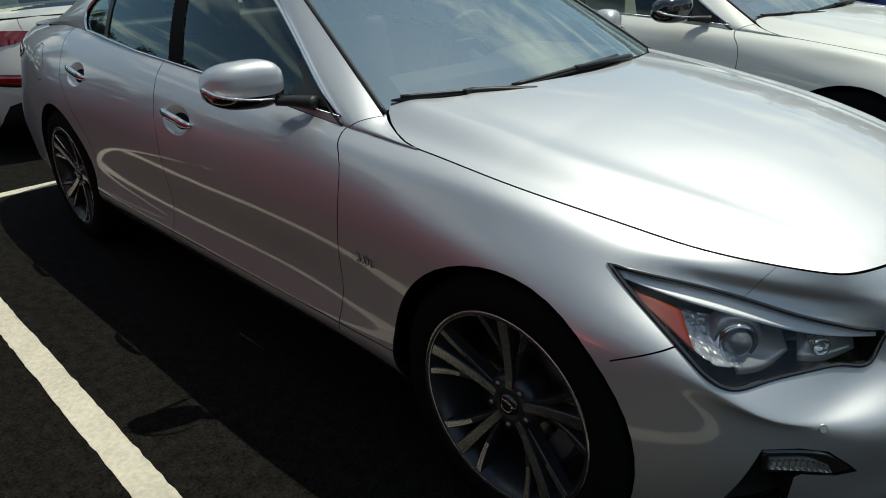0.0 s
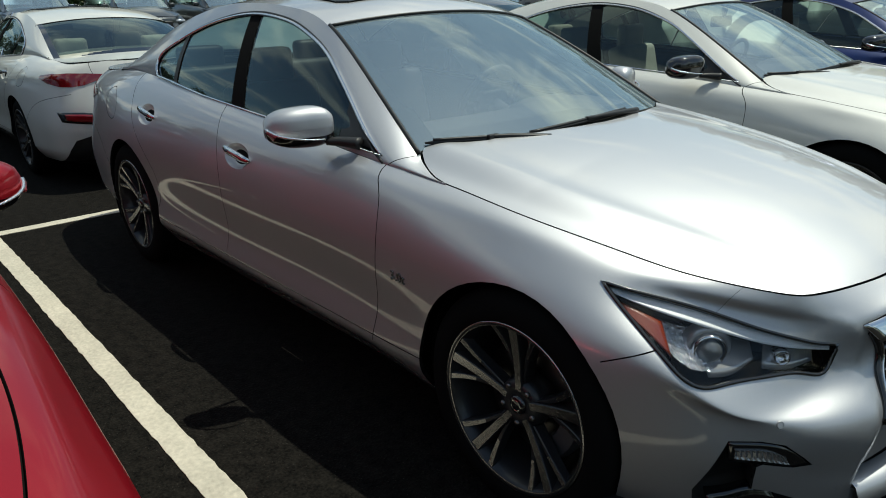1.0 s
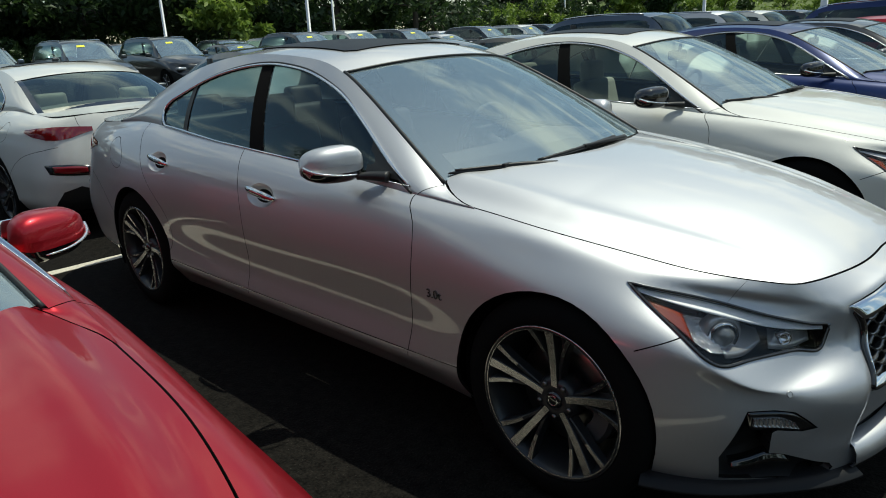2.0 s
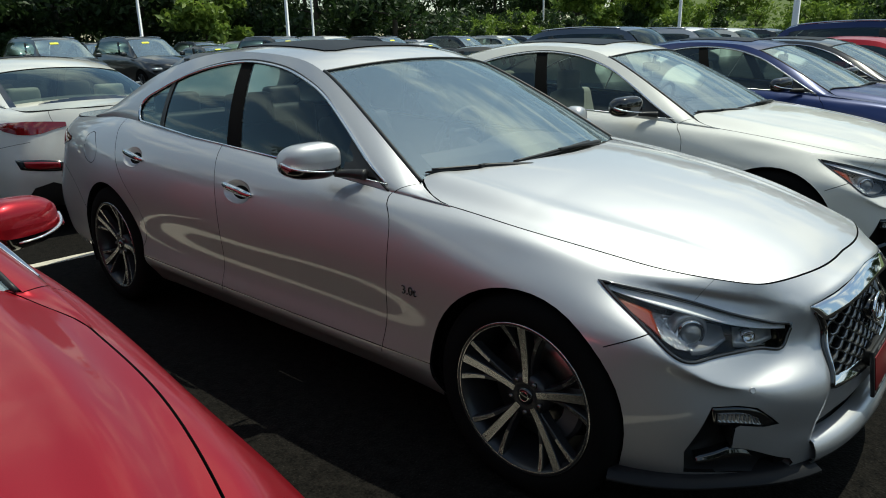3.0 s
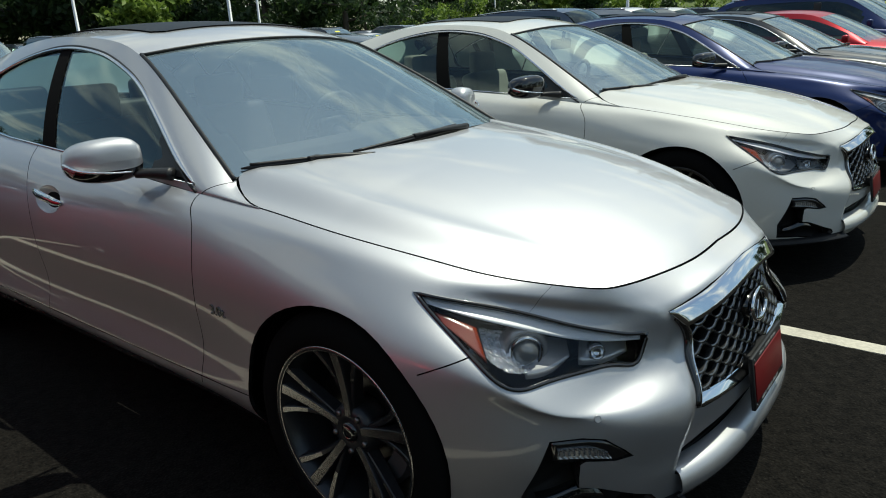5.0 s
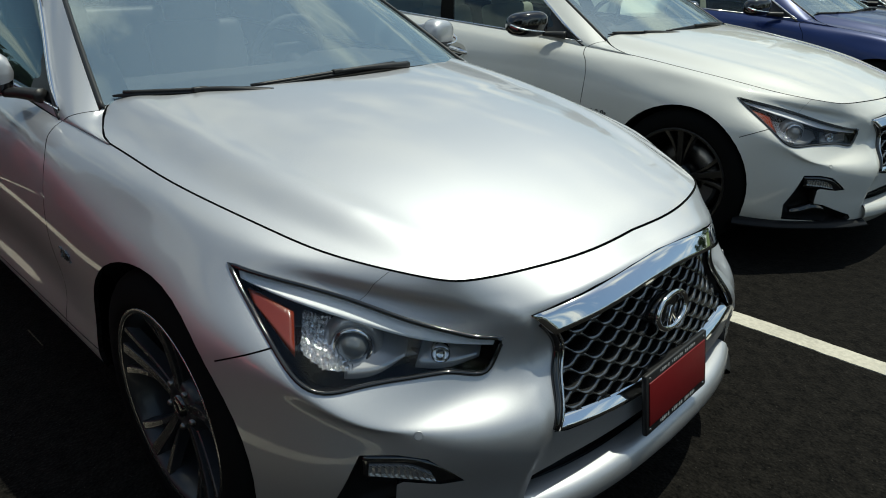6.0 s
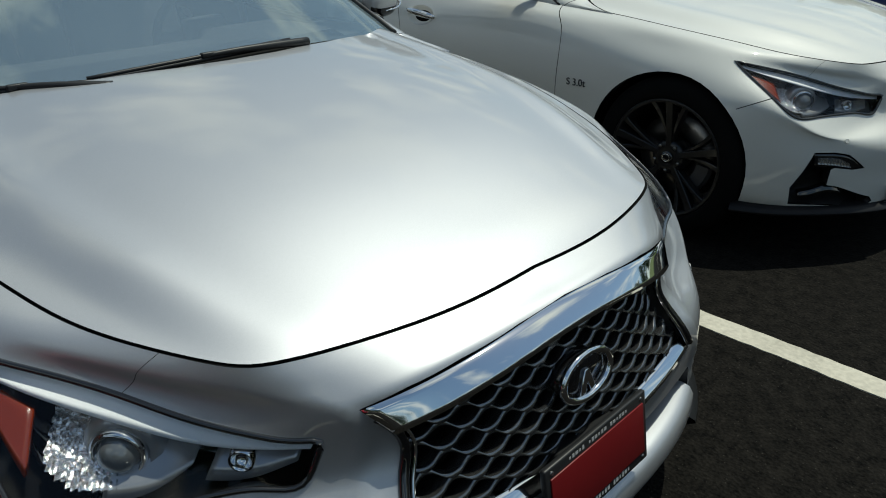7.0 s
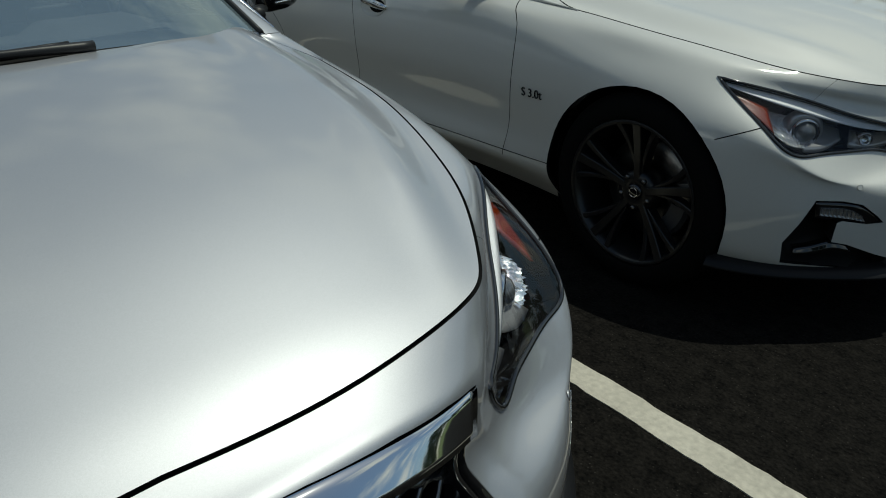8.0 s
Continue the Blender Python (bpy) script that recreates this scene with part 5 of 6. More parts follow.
# ---- plainer cars of the far rows ----
SUV_RAIL = [(-.42, .74, 1.09), (-.80, .69, 1.34), (-1.2, .62, 1.60), (-1.6, .60, 1.69), (-2.2, .60, 1.715), (-2.8, .61, 1.70), (-3.35, .62, 1.63), (-3.65, .65, 1.36), (-3.82, .68, 1.15)]
SUV_BELT = [(-.52, .82, 1.07), (-.9, .815, 1.09), (-1.3, .81, 1.11), (-1.7, .805, 1.13), (-2.2, .80, 1.15), (-2.8, .785, 1.17), (-3.3, .765, 1.18), (-3.6, .745, 1.17), (-3.80, .70, 1.14)]
STICKER = material("yellow_sticker", (0.85, 0.80, 0.05), 0.5, grain=0.05)


def far_car(name, label, paint, suv):
    """A parked car seen from afar: body, glass, roof, wheels, lamps, rails and a windscreen sticker."""
    car = thing(name, label, "car", "cars of the far rows")
    lift = (lambda z: z if z < .3 else .3 + (z - .3) * 1.22 + .03) if suv else (lambda z: z)
    rail_, belt_ = (SUV_RAIL, SUV_BELT) if suv else (RAIL, BELT)
    g = skirt_half(100, 22)
    g[..., 2] = np.vectorize(lift)(g[..., 2])
    rad = .40 if suv else .365
    bm = oriented(grid_mesh(g), (-1.5, 0, .5))
    for x in (.012, -2.85):
        take(bm, circle(x, .36, rad, n=24), SIDE, lambda c: c.y > .45)
    bm = join(bm, mirrored(bm.copy()))
    X, W = np.meshgrid(np.linspace(-.66, .655, 24), np.linspace(-1, 1, 21), indexing="ij")
    ew = np.interp(X, [-.66, -.35, -.06, .23, .40, .525, .605, .655], [.80, .78, .764, .70, .633, .558, .45, .2])
    hz = bonnet_height(X.ravel(), (W * ew).ravel()).reshape(X.shape)
    hz = np.vectorize(lift)(hz)
    bm = join(bm, oriented(grid_mesh(np.stack([X, W * ew, hz], -1)), (0, 0, 0)))
    X, W = np.meshgrid(np.linspace(-3.9, -3.0, 10), np.linspace(-1, 1, 13), indexing="ij")
    ew = np.interp(-X, [3.0, 3.5, 3.8, 3.9], [.70, .665, .60, .38])
    dz = np.vectorize(lift)(1.035 + .03 * (1 - W**2))
    bm = join(bm, oriented(grid_mesh(np.stack([X, W * ew, dz], -1)), (-3.4, 0, 0)))
    part("body", bm, paint, car)
    k = np.arange(9.0)
    sv = np.linspace(0, 8, 60)
    rail, belt = spline(k, rail_)(sv), spline(k, belt_)(sv)
    v = np.linspace(0, 1, 12)
    sg = belt[:, None] + (rail - belt)[:, None] * v[None, :, None]
    sg[..., 1] += .02 * (4 * v * (1 - v))[None]
    for s in (1, -1):
        b = oriented(grid_mesh(sg), (-1.5, 0, .9))
        x0, x1 = (-.95, -3.35) if suv else (-.80, -2.62)
        win = [f for f in b.faces if x1 < f.calc_center_median().x < x0 and .06 < (f.calc_center_median().z - np.interp(-f.calc_center_median().x, -belt[:, 0], belt[:, 2])) < .82 * np.interp(-f.calc_center_median().x, -rail[:, 0], rail[:, 2] - np.interp(-rail[:, 0], -belt[:, 0], belt[:, 2]))]
        pane = copied(win)
        bmesh.ops.delete(b, geom=win, context="FACES")
        if s < 0:
            b, pane = mirrored(b), mirrored(pane)
        part("side_frame", b, paint, car)
        part("side_window", pane, PRIVACY, car).visible_shadow = False
        part("door_pillar", box((.12, .02, .42 if suv else .34), (-1.7, s * .70, 1.36 if suv else 1.17), .004, 1), PLASTIC, car)
        if suv:
            part("roof_rail", tube([(x, s * .585, 1.735 - .05 * abs(x + 2.3) ** 2) for x in np.linspace(-3.2, -1.4, 14)], .018, 6), TRIM, car)
        part("headlight", box((.20, .28, .09), (.53, s * .62, lift(.63)), .03, 2, None), LENSFAR, car).rotation_euler.z = 0
        part("tail_light", box((.10, .34, .13), (-3.86, s * .56, lift(.86)), .03, 2), TAILRED, car)
        for x in (.005, -2.85):
            w = new("wheel")
            w.parent, w.matrix_basis = car, pose(x, s * .79, .36 if suv else .34)
            r = .36 if suv else .34
            part("tyre", lathe([(.25, -.11), (r - .02, -.115), (r, -.09), (r, .09), (r - .02, .115), (.25, .11)], "y", 28), RUBBER, w)
            bmr = lathe([(0, s * .095), (.07, s * .10), (.09, s * .085), (.20, s * .095), (.25, s * .108)], "y", 30)
            part("rim", bmr, POCKET, w)
            for a in range(0, 360, 72):
                part("spoke", box((.21, .02, .035), (.125, s * .10, 0), .004, 1, None), MACHINED, w).rotation_euler.y = radians(a)
        part("door_mirror", box((.09, .16, .12), (-.80, s * .98, lift(1.0)), .035, 3), paint, car)
    bow, crown = spline(k, BOW), spline(k, ARCH_UP)

    def top(s0, s1, ns, q1):
        s = np.linspace(s0, s1, ns)
        r, q = spline(k, rail_)(s), np.linspace(-q1, q1, 17)
        fall = 1 - np.abs(q) ** 2.2
        return np.stack([r[:, :1] + bow(s) * fall, r[:, 1:2] * q, r[:, 2:] + crown(s) * fall], -1)
    part("windscreen", oriented(grid_mesh(top(0, 1.98, 14, .98)), (-1.8, 0, .8)), WINDSHIELD, car).visible_shadow = False
    part("roof", oriented(grid_mesh(top(1.98, 6.0, 24, 1)), (-1.8, 0, .8)), paint, car)
    part("rear_screen", oriented(grid_mesh(top(6.0, 7.8, 14, .96)), (-1.8, 0, .8)), PRIVACY, car).visible_shadow = False
    part("cabin", box((2.2, 1.3, .45), (-1.9, 0, lift(.78)), .05), DASH, car)
    part("grille", box((.05, .62, .20), (.785, 0, lift(.56)), .02), PLASTIC, car)
    st = top(0, 1.98, 12, .9)
    a = st[9, 4:8] + np.array((.006, 0, .008))
    b = st[8, 4:8] + np.array((.006, 0, .008))
    part("sticker", oriented(grid_mesh(np.array([a, b])), (-1.8, 0, .8)), STICKER, car, "yellow windscreen sticker")
    part("underbody", box((4.2, 1.5, .05), (-1.55, 0, .24), .01), DARK, car)
    return car


LENSFAR = material("far_lamp", (0.55, 0.56, 0.58), 0.08, 0.5, coat=1.0, grain=0.1)
suvs = [far_car("suv", "dark grey sport utility vehicle with a yellow windscreen sticker", GREY, True)]
sedans = [far_car("parked_sedan", "dark sedan parked in a far row", GREY, False)]
PAINTS = [("black", BLACK), ("dark grey", GREY), ("slate blue", STEELBLUE), ("white", WHITE), ("silver", SILVER), ("dark blue", BLUE), ("red", RED)]
rnd = random.Random(5)


def rise(x):
    """The ground climbs gently beyond the second row."""
    return .018 * min(14, max(0, -10 - x))


def park(src, x, y, yaw, paint_no, sticker=True):
    word, mat = PAINTS[paint_no]
    kind = "sport utility vehicle" if src is suvs[0] else "sedan"
    note = " with a yellow windscreen sticker" if sticker else " parked in a far row"
    drop = () if sticker else ("sticker",)
    return repainted(src, "suv" if src is suvs[0] else "parked_sedan", pose(x, y, rise(x - 1.5 * math.cos(radians(yaw))), 0, 0, yaw), f"{word} {kind}{note}", {"dark_grey_paint": mat}, "cars of the far rows", drop)


# rest of the near row, beyond the black sedan
suvs[0].matrix_basis = pose(-.1, 16.0, 0)
tagged(suvs[0], label="dark grey sport utility vehicle parked nose out")
park(sedans[0], .1, 10.75, 0, 6, False)
park(suvs[0], 0, 13.4, 0, 5, False)
for i, c in enumerate((4, 0, 3, 2, 0)):
    park(suvs[0] if i % 2 else sedans[0], rnd.uniform(-.15, .15), 18.7 + 2.67 * i, 0, c, False)
# row tail to tail with it
sedans[0].matrix_basis = pose(-8.9, 2.75, 0, 0, 0, 180)
for i, (c, tall) in enumerate(((0, 0), (0, 0), (2, 1), (4, 1), (3, 1), (0, 1), (1, 0), (3, 1), (0, 1))):
    park((suvs if tall else sedans)[0], -8.8 + rnd.uniform(-.15, .15), 5.4 + 2.67 * i, 180, c, False)
for i, (c, tall) in enumerate(((2, 0), (0, 0))):
    park((suvs if tall else sedans)[0], -8.8, -2.7 - 2.67 * i, 180, c, False)
# rows across the aisle, facing it
for i, c in enumerate((2, 0, 1, 0, 2, 1, 0, 0, 1, 3, 0, 4, 0, 3, 0)):
    park(suvs[0] if i not in (7, 11) else sedans[0], -20.5 + rnd.uniform(-.25, .25), -8.0 + 2.75 * i, 0, c)
for i, c in enumerate((0, 4, 3, 0, 3, 0, 4, 0, 3, 1, 0, 3, 0, 4, 3, 0, 3)):
    park(suvs[0] if i % 5 in (0, 2, 3) else sedans[0], -33.0 + rnd.uniform(-.25, .25), -2.0 + 2.85 * i, 0, c, i % 3 != 1)
for i, c in enumerate((3, 4, 3, 0, 4, 3, 1, 3, 4, 3, 0, 3)):
    park(sedans[0] if i % 3 else suvs[0], -39.5 + rnd.uniform(-.25, .25), 13.0 + 3.1 * i, 0, c, i % 2 == 0)

# ---- ground ----
ASPHALT = bpy.data.materials.new("asphalt")
ASPHALT.use_nodes = True
an, al = ASPHALT.node_tree.nodes, ASPHALT.node_tree.links
ap = an["Principled BSDF"]
ap.inputs["Roughness"].default_value = 0.95
ap.inputs["Specular IOR Level"].default_value = 0.1
atc = an.new("ShaderNodeTexCoord")
fine, grit, patch_ = an.new("ShaderNodeTexNoise"), an.new("ShaderNodeTexVoronoi"), an.new("ShaderNodeTexNoise")
fine.inputs["Scale"].default_value, grit.inputs["Scale"].default_value, patch_.inputs["Scale"].default_value = 90, 110, 0.7
fine.inputs["Detail"].default_value, patch_.inputs["Detail"].default_value = 8, 6
for t in (fine, grit, patch_):
    al.new(atc.outputs["Object"], t.inputs["Vector"])
blot = an.new("ShaderNodeTexNoise"); blot.inputs["Scale"].default_value, blot.inputs["Detail"].default_value = 22, 5
al.new(atc.outputs["Object"], blot.inputs["Vector"])
ar = an.new("ShaderNodeValToRGB")
ar.color_ramp.elements[0].position, ar.color_ramp.elements[1].position = 0.36, 0.68
ar.color_ramp.elements[0].color, ar.color_ramp.elements[1].color = (0.0015, 0.0014, 0.0012, 1), (0.0215, 0.019, 0.016, 1)
amx = an.new("ShaderNodeMath"); amx.operation = "MULTIPLY_ADD"; amx.inputs[1].default_value = 0.55
alow = an.new("ShaderNodeMath"); alow.operation = "MULTIPLY"; alow.inputs[1].default_value = 0.45
al.new(blot.outputs[0], alow.inputs[0]); al.new(fine.outputs[0], amx.inputs[0]); al.new(alow.outputs[0], amx.inputs[2])
al.new(amx.outputs[0], ar.inputs[0])
am = an.new("ShaderNodeMixRGB"); am.blend_type = "MULTIPLY"; am.inputs[0].default_value = 0.55
al.new(ar.outputs[0], am.inputs[1])
al.new(patch_.outputs[0], am.inputs[2])
speck = an.new("ShaderNodeTexVoronoi"); speck.inputs["Scale"].default_value = 55
al.new(atc.outputs["Object"], speck.inputs["Vector"])
sr = an.new("ShaderNodeValToRGB")
sr.color_ramp.elements[0].position, sr.color_ramp.elements[1].position = 0.06, 0.13
sr.color_ramp.elements[0].color, sr.color_ramp.elements[1].color = (0.5, 0.5, 0.5, 1), (0, 0, 0, 1)
al.new(speck.outputs["Distance"], sr.inputs[0])
stone = an.new("ShaderNodeMixRGB"); stone.inputs[2].default_value = (0.07, 0.064, 0.055, 1)
al.new(sr.outputs[0], stone.inputs[0])
al.new(am.outputs[0], stone.inputs[1])
al.new(stone.outputs[0], ap.inputs["Base Color"])
ab = an.new("ShaderNodeBump"); ab.inputs["Distance"].default_value = 0.004; ab.inputs["Strength"].default_value = 0.9
al.new(grit.outputs["Distance"], ab.inputs["Height"])
al.new(ab.outputs[0], ap.inputs["Normal"])
gx, gy = (-1500, -600, -200, -100, -60, -40, -24, -20, -15, -10, -5, 0, 5, 20, 60, 200, 600, 1500), (-1500, -600, -200, -60, -20, 0, 20, 60, 200, 600, 1500)
bm = oriented(grid_mesh(np.array([[(x, y, rise(x)) for y in gy] for x in gx], float)), (0, 0, -900))
tagged(part("ground", bm, ASPHALT, None, smooth=False), "dark asphalt of a car park", "ground", kind="structure")

LINEPAINT = material("line_paint", (0.50, 0.465, 0.385), 0.8, grain=0.35, scale=60, vary=0.3, bump=0.003)


def painted_line(x0, x1, y0, y1, label):
    bm = bmesh.new()
    n = max(2, int(max(x1 - x0, y1 - y0) / 0.04))
    rnd = random.Random(int(x0 * 97 + y0 * 131))
    along_x = x1 - x0 > y1 - y0
    rows = []
    for i in range(n + 1):
        f = i / n
        j0, j1 = rnd.uniform(-.003, .003), rnd.uniform(-.003, .003)
        a, b = ((x0 + (x1 - x0) * f, y0 + j0), (x0 + (x1 - x0) * f, y1 + j1)) if along_x else ((x0 + j0, y0 + (y1 - y0) * f), (x1 + j1, y0 + (y1 - y0) * f))
        rows.append([(*a, .0), (*a, .004), (*b, .004), (*b, .0)])
    b_ = oriented(grid_mesh(np.array(rows)), ((x0 + x1) / 2, (y0 + y1) / 2, -1))
    bm.free()
    tagged(part("road_marking", b_, LINEPAINT, None, smooth=False), label, "road marking", kind="structure")


for k in range(-3, 9):
    y = -1.465 + 2.67 * k
    painted_line(-4.00, 1.55, y - .047, y + .047, "worn white bay line on asphalt")
painted_line(-4.10, -4.002, -30, 40, "white line along the ends of the bays")

# ---- lamp posts, trees, embankment ----
POLE = material("white_pole", (0.72, 0.73, 0.74), 0.45, 0.0, grain=0.06, scale=20, vary=0.1)
CONCRETE = material("concrete", (0.42, 0.41, 0.38), 0.85, grain=0.2, scale=30, vary=0.15, bump=0.002)


def lamp_post(x, y, r=.09, high=9.0):
    post = thing("street_lamp", "tall white lamp post on a concrete foot in the car park", "lamp post", "lamp posts", pose(x, y, rise(x)))
    part("foot", lathe([(0, .75), (.27, .75), (.30, .72), (.30, 0)], "z", 24), CONCRETE, post)
    part("pole", lathe([(r * .62, high), (r, .76), (r + .06, .76), (r + .06, .72)], "z", 20), POLE, post)
    part("arm", tube([(0, 0, high - .1), (.5, 0, high + .02), (.9, 0, high + .02)], .035, 8), POLE, post)
    part("lamp_head", box((.62, .30, .12), (1.1, 0, high + .02), .03), POLE, post)
    return post


EYE = Vector((1.2, -2.2, 0))
for az, far, r in ((154.8, 47, .10), (144.3, 40, .10), (142.3, 52, .09), (124.2, 72, .10), (114.1, 44, .10), (106.4, 22.5, .10)):
    lamp_post(EYE.x + far * math.cos(radians(az)), EYE.y + far * math.sin(radians(az)), r, 6.0 if far < 30 else 9.0)

BARK = material("bark", (0.075, 0.06, 0.048), 0.9, grain=0.3, scale=25, vary=0.2, bump=0.01)


def leaf_material(name, low, high):
    m = bpy.data.materials.new(name)
    m.use_nodes = True
    n, l = m.node_tree.nodes, m.node_tree.links
    p = n["Principled BSDF"]
    p.inputs["Roughness"].default_value = 0.55
    geo, ramp = n.new("ShaderNodeNewGeometry"), n.new("ShaderNodeValToRGB")
    ramp.color_ramp.elements[0].color, ramp.color_ramp.elements[1].color = (*low, 1), (*high, 1)
    l.new(geo.outputs["Random Per Island"], ramp.inputs[0])
    l.new(ramp.outputs[0], p.inputs["Base Color"])
    tr, mx = n.new("ShaderNodeBsdfTranslucent"), n.new("ShaderNodeMixShader")
    mx.inputs[0].default_value = 0.42
    l.new(ramp.outputs[0], tr.inputs[0])
    l.new(p.outputs[0], mx.inputs[1]); l.new(tr.outputs[0], mx.inputs[2])
    l.new(mx.outputs[0], n["Material Output"].inputs[0])
    return m


DARKLEAF = leaf_material("dark_foliage", (0.018, 0.040, 0.012), (0.052, 0.092, 0.026))
BRIGHTLEAF = leaf_material("bright_foliage", (0.12, 0.20, 0.03), (0.26, 0.35, 0.065))


def leaves(centres, radii, count, size, rg):
    """Many small bent leaf sprays scattered in clumps."""
    c = rg.integers(0, len(centres), count)
    d = rg.normal(size=(count, 3))
    d /= np.linalg.norm(d, axis=1)[:, None]
    rad = np.asarray(radii)[c][:, None] * rg.uniform(.35, 1.05, (count, 1))
    p = np.asarray(centres)[c] + d * rad * (1, 1, .75)
    a, b = rg.normal(size=(count, 3)), rg.normal(size=(count, 3))
    a /= np.linalg.norm(a, axis=1)[:, None]
    b -= a * (a * b).sum(1)[:, None]
    b /= np.linalg.norm(b, axis=1)[:, None]
    s = size * rg.uniform(.6, 1.4, (count, 1))
    v = np.stack([p - a * s, p - b * s * .45 + d * s * .1, p + a * s, p + b * s * .45 + d * s * .1], 1).reshape(-1, 3)
    bm = bmesh.new()
    vs = [bm.verts.new(q) for q in v]
    for i in range(0, len(vs), 4):
        bm.faces.new(vs[i : i + 4])
    return bm


def tree(seed, high, leaf, label, count=5000):
    rg = np.random.default_rng(seed)
    t = thing("tree", label, "tree", "trees round the car park")
    lean = rg.normal(scale=.03, size=2)
    zs = np.linspace(0, high * .86, 12)
    trunk = [(lean[0] * z + .1 * math.sin(z * .7 + seed), lean[1] * z + .1 * math.cos(z * .5 + seed), z) for z in zs]
    bm = tube(trunk, np.linspace(.24, .05, 12) * high / 14, 8)
    centres, radii = [], []
    for i in range(22):
        z = high * rg.uniform(.16, .95)
        reach = high * (.30 * math.sin(min(1, (1 - z / high) * 1.25 + .12) * 1.55)) * rg.uniform(.35, 1.1)
        az = rg.uniform(0, 2 * math.pi)
        base = np.array(trunk)[np.argmin(abs(zs - z * .85))]
        tip = base + np.array((reach * math.cos(az), reach * math.sin(az), max(0.2, z - base[2])))
        bm = join(bm, tube([base, (base + tip) / 2 + (0, 0, .2), tip], [.07, .045, .015], 5))
        centres.append(tip), radii.append(high * rg.uniform(.07, .13))
        centres.append((base + tip * 2) / 3), radii.append(high * rg.uniform(.05, .10))
    part("trunk", bm, BARK, t)
    part("crown", leaves(centres, radii, count, .28, rg), leaf, t, smooth=False)
    return t


def shrub(seed, leaf, label):
    rg = np.random.default_rng(seed)
    t = thing("shrub", label, "shrub", "shrubs on the bank")
    bm, centres, radii = None, [], []
    for i in range(9):
        az, r, z = rg.uniform(0, 6.28), rg.uniform(.1, 1.1), rg.uniform(.5, 2.2)
        tip = np.array((r * math.cos(az), r * math.sin(az), z))
        b = tube([(0, 0, 0), tip * (.4, .4, .6), tip], [.04, .03, .01], 5)
        bm = join(bm, b) if bm else b
        centres.append(tip), radii.append(rg.uniform(.4, .75))
    part("stem", bm, BARK, t)
    part("crown", leaves(centres, radii, 900, .16, rg), leaf, t, smooth=False)
    return t


kinds = [tree(11, 15, DARKLEAF, "tall dark green woodland tree"), tree(23, 17, DARKLEAF, "tall dark green woodland tree"), tree(37, 13, DARKLEAF, "dark green woodland tree with a leaning trunk"),
         tree(41, 16, DARKLEAF, "tall dark green woodland tree"), tree(53, 9, BRIGHTLEAF, "small bright green leafy tree")]
rg = np.random.default_rng(3)


def bank(x, y):
    """Height of the planted bank behind the car park."""
    far = math.hypot(x - 1, y + 2)
    az = math.degrees(math.atan2(y + 2, x - 1))
    side = min(1, max(0, (132 - az) / 14)) * min(1, max(0, (az - 55) / 14))
    return rise(x) + 6.0 * side * min(1, max(0, (far - 60) / 30)) ** 1.1


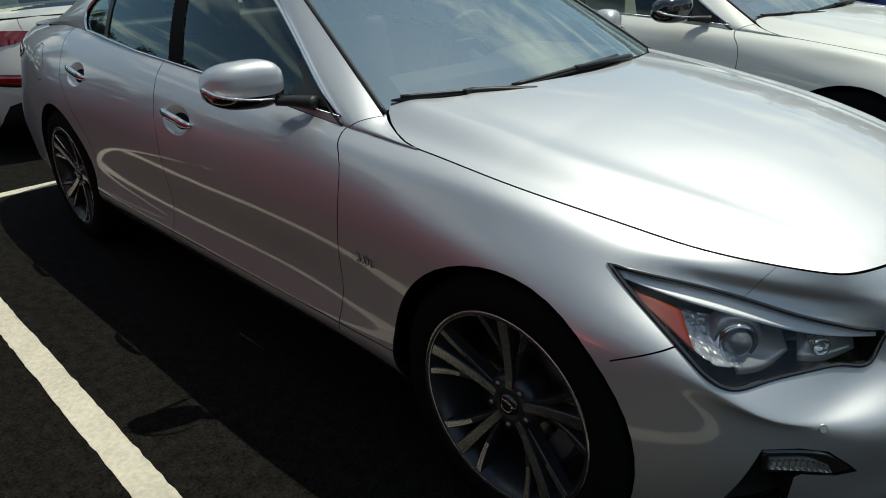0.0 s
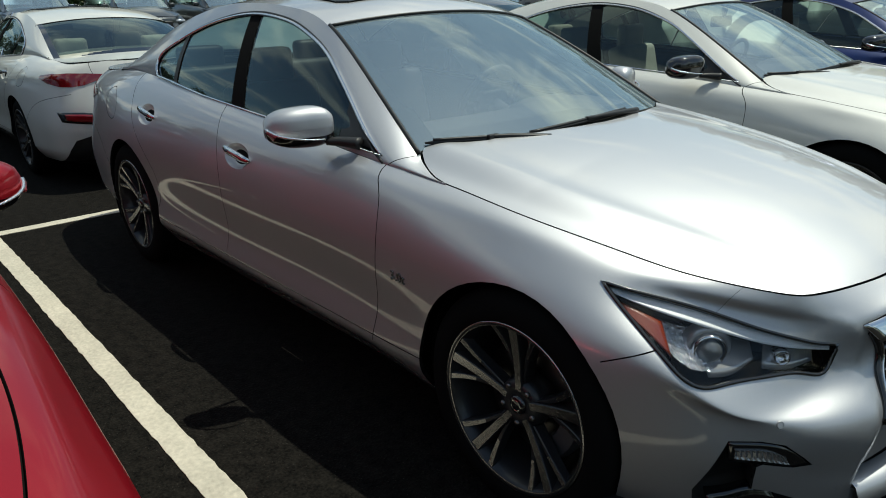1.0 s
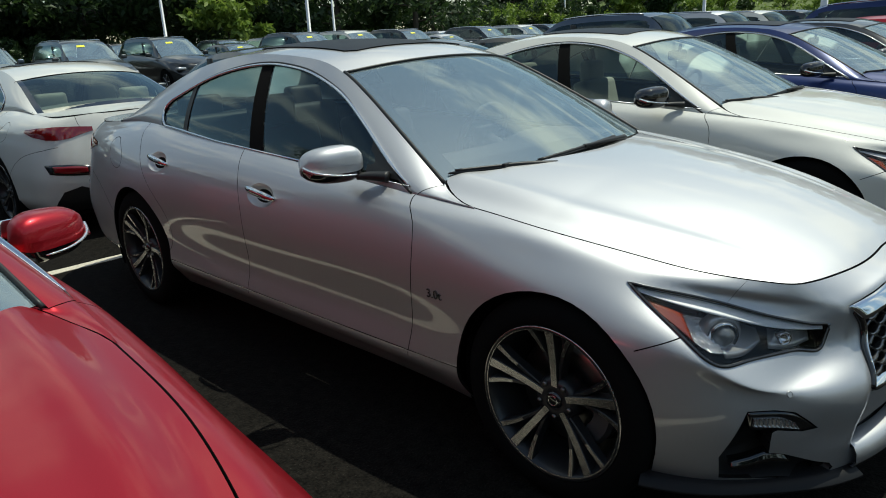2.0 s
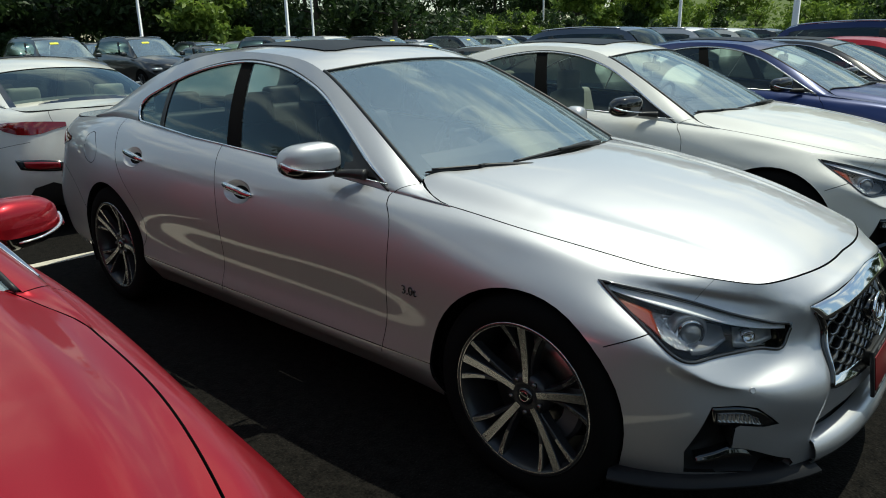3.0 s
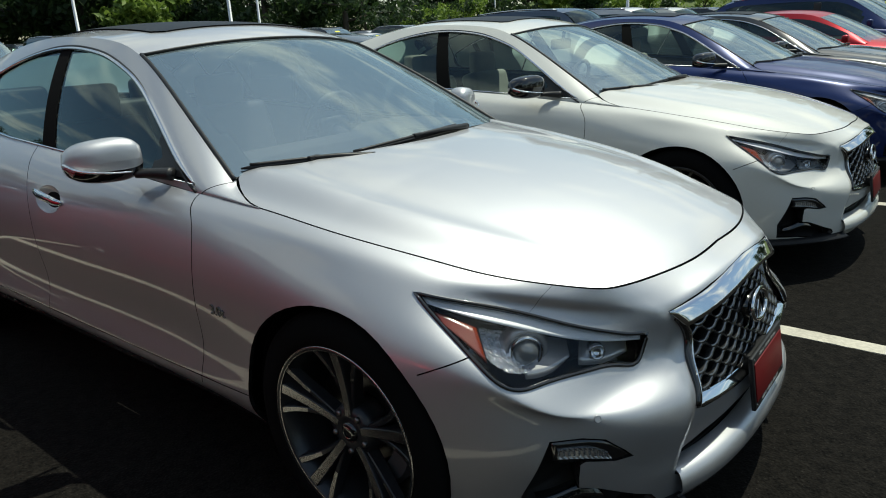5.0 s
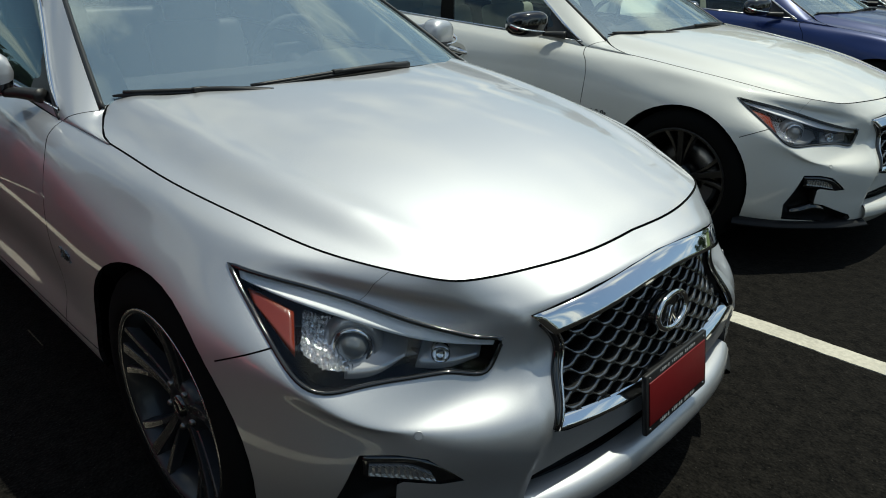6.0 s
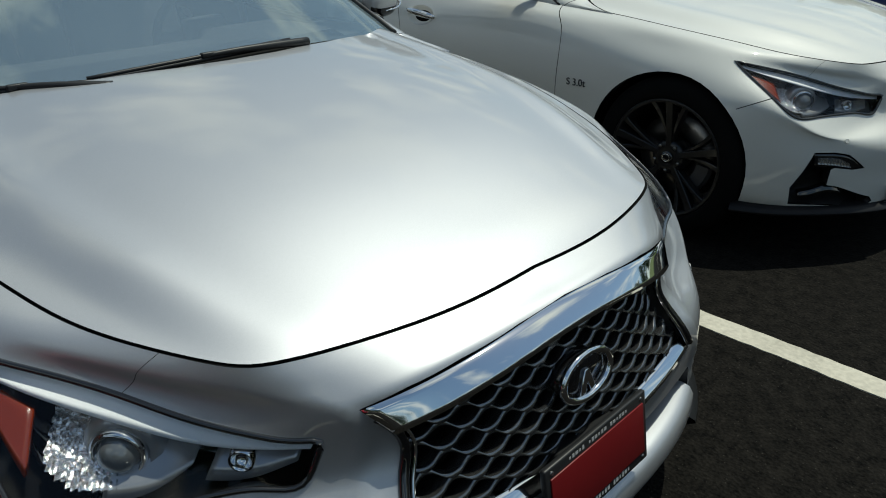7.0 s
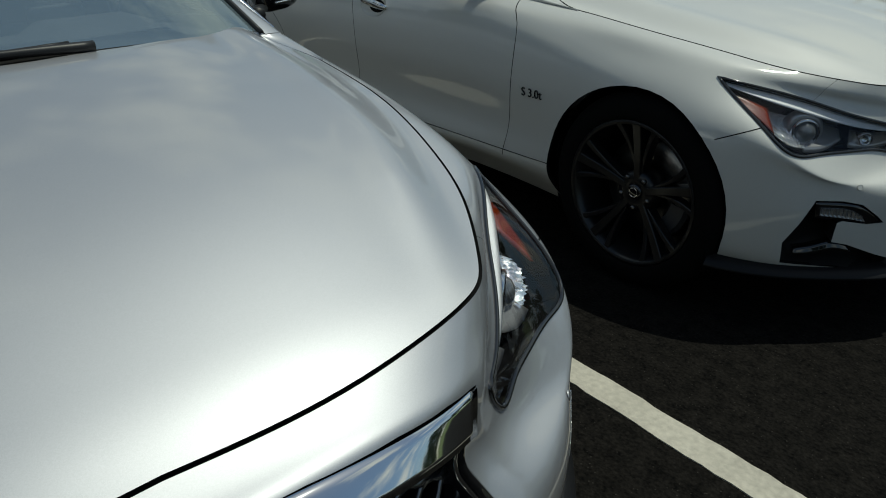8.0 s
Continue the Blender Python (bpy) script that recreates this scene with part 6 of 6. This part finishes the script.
spots = []
for az in np.arange(-178, 180, 3.4):
    for ring in (0, 1, 2):
        far = (98 if 55 < az < 132 else 66 if 132 <= az < 178 else 40 if -150 < az < -30 else 82) + 12 * ring + rg.uniform(-4, 4)
        a = az + rg.uniform(-1.6, 1.6) + 2 * ring
        if ring == 2 and not 100 < az < 178 or -70 < a < 40 and ring:
            continue
        spots.append((1 + far * math.cos(radians(a)), -2 + far * math.sin(radians(a))))
for i, (x, y) in enumerate(spots):
    src = kinds[int(rg.integers(0, 4))]
    s = rg.uniform(.85, 1.2)
    m = pose(x, y, bank(x, y) - .05, 0, 0, rg.uniform(0, 360)) @ Matrix.Scale(s, 4)
    if i < 4:
        kinds[i].matrix_basis = m
    else:
        copy_thing(src, m).scale = (s, s, s)
for az, far in ((150.4, 58), (121, 70), (116, 72), (105, 70)):
    x, y = 1 + far * math.cos(radians(az)), -2 + far * math.sin(radians(az))
    m = pose(x, y, bank(x, y) - .05, 0, 0, az)
    if az > 150:
        kinds[4].matrix_basis = m
    else:
        copy_thing(kinds[4], m)
# the bank, as ground that rises
GRASSY = material("rough_grass", (0.085, 0.12, 0.03), 0.85, grain=0.3, scale=3, vary=0.25, bump=0.05)
gb = []
for far in np.linspace(60, 150, 24):
    gb.append([(1 + far * math.cos(radians(a)), -2 + far * math.sin(radians(a)), bank(1 + far * math.cos(radians(a)), -2 + far * math.sin(radians(a))) + .006 + rg.uniform(0, .12) * (far > 64)) for a in np.linspace(50, 178, 120)])
tagged(part("embankment", oriented(grid_mesh(np.array(gb)), (0, 60, -200)), GRASSY), "rough green grass bank behind the car park", "bank", kind="structure")
bushes = [shrub(61, BRIGHTLEAF, "bright green bushy shrub on the bank"), shrub(67, DARKLEAF, "dark green bushy shrub on the bank")]
for i in range(110):
    az, far = (rg.uniform(88, 131), rg.uniform(63, 84)) if i < 80 else (rg.uniform(131, 178), rg.uniform(58, 66))
    x, y = 1 + far * math.cos(radians(az)), -2 + far * math.sin(radians(az))
    s = rg.uniform(.7, 1.5)
    m = pose(x, y, bank(x, y) - .05, 0, 0, rg.uniform(0, 360)) @ Matrix.Scale(s, 4)
    src = bushes[1 if rg.uniform() < .35 or i >= 80 else 0]
    if i < 2:
        bushes[i].matrix_basis = m
    else:
        copy_thing(src, m).scale = (s, s, s)
# grass tufts on the bank
pts = [(rg.uniform(92, 131), rg.uniform(62, 84)) for i in range(2500)]
cs = [(1 + f * math.cos(radians(a)), -2 + f * math.sin(radians(a))) for a, f in pts]
tagged(part("grass", leaves([(x, y, bank(x, y) + .15) for x, y in cs], [.35] * len(cs), 14000, .2, rg), BRIGHTLEAF, smooth=False), "tall bright green grass on the bank", "grass", kind="stuff")
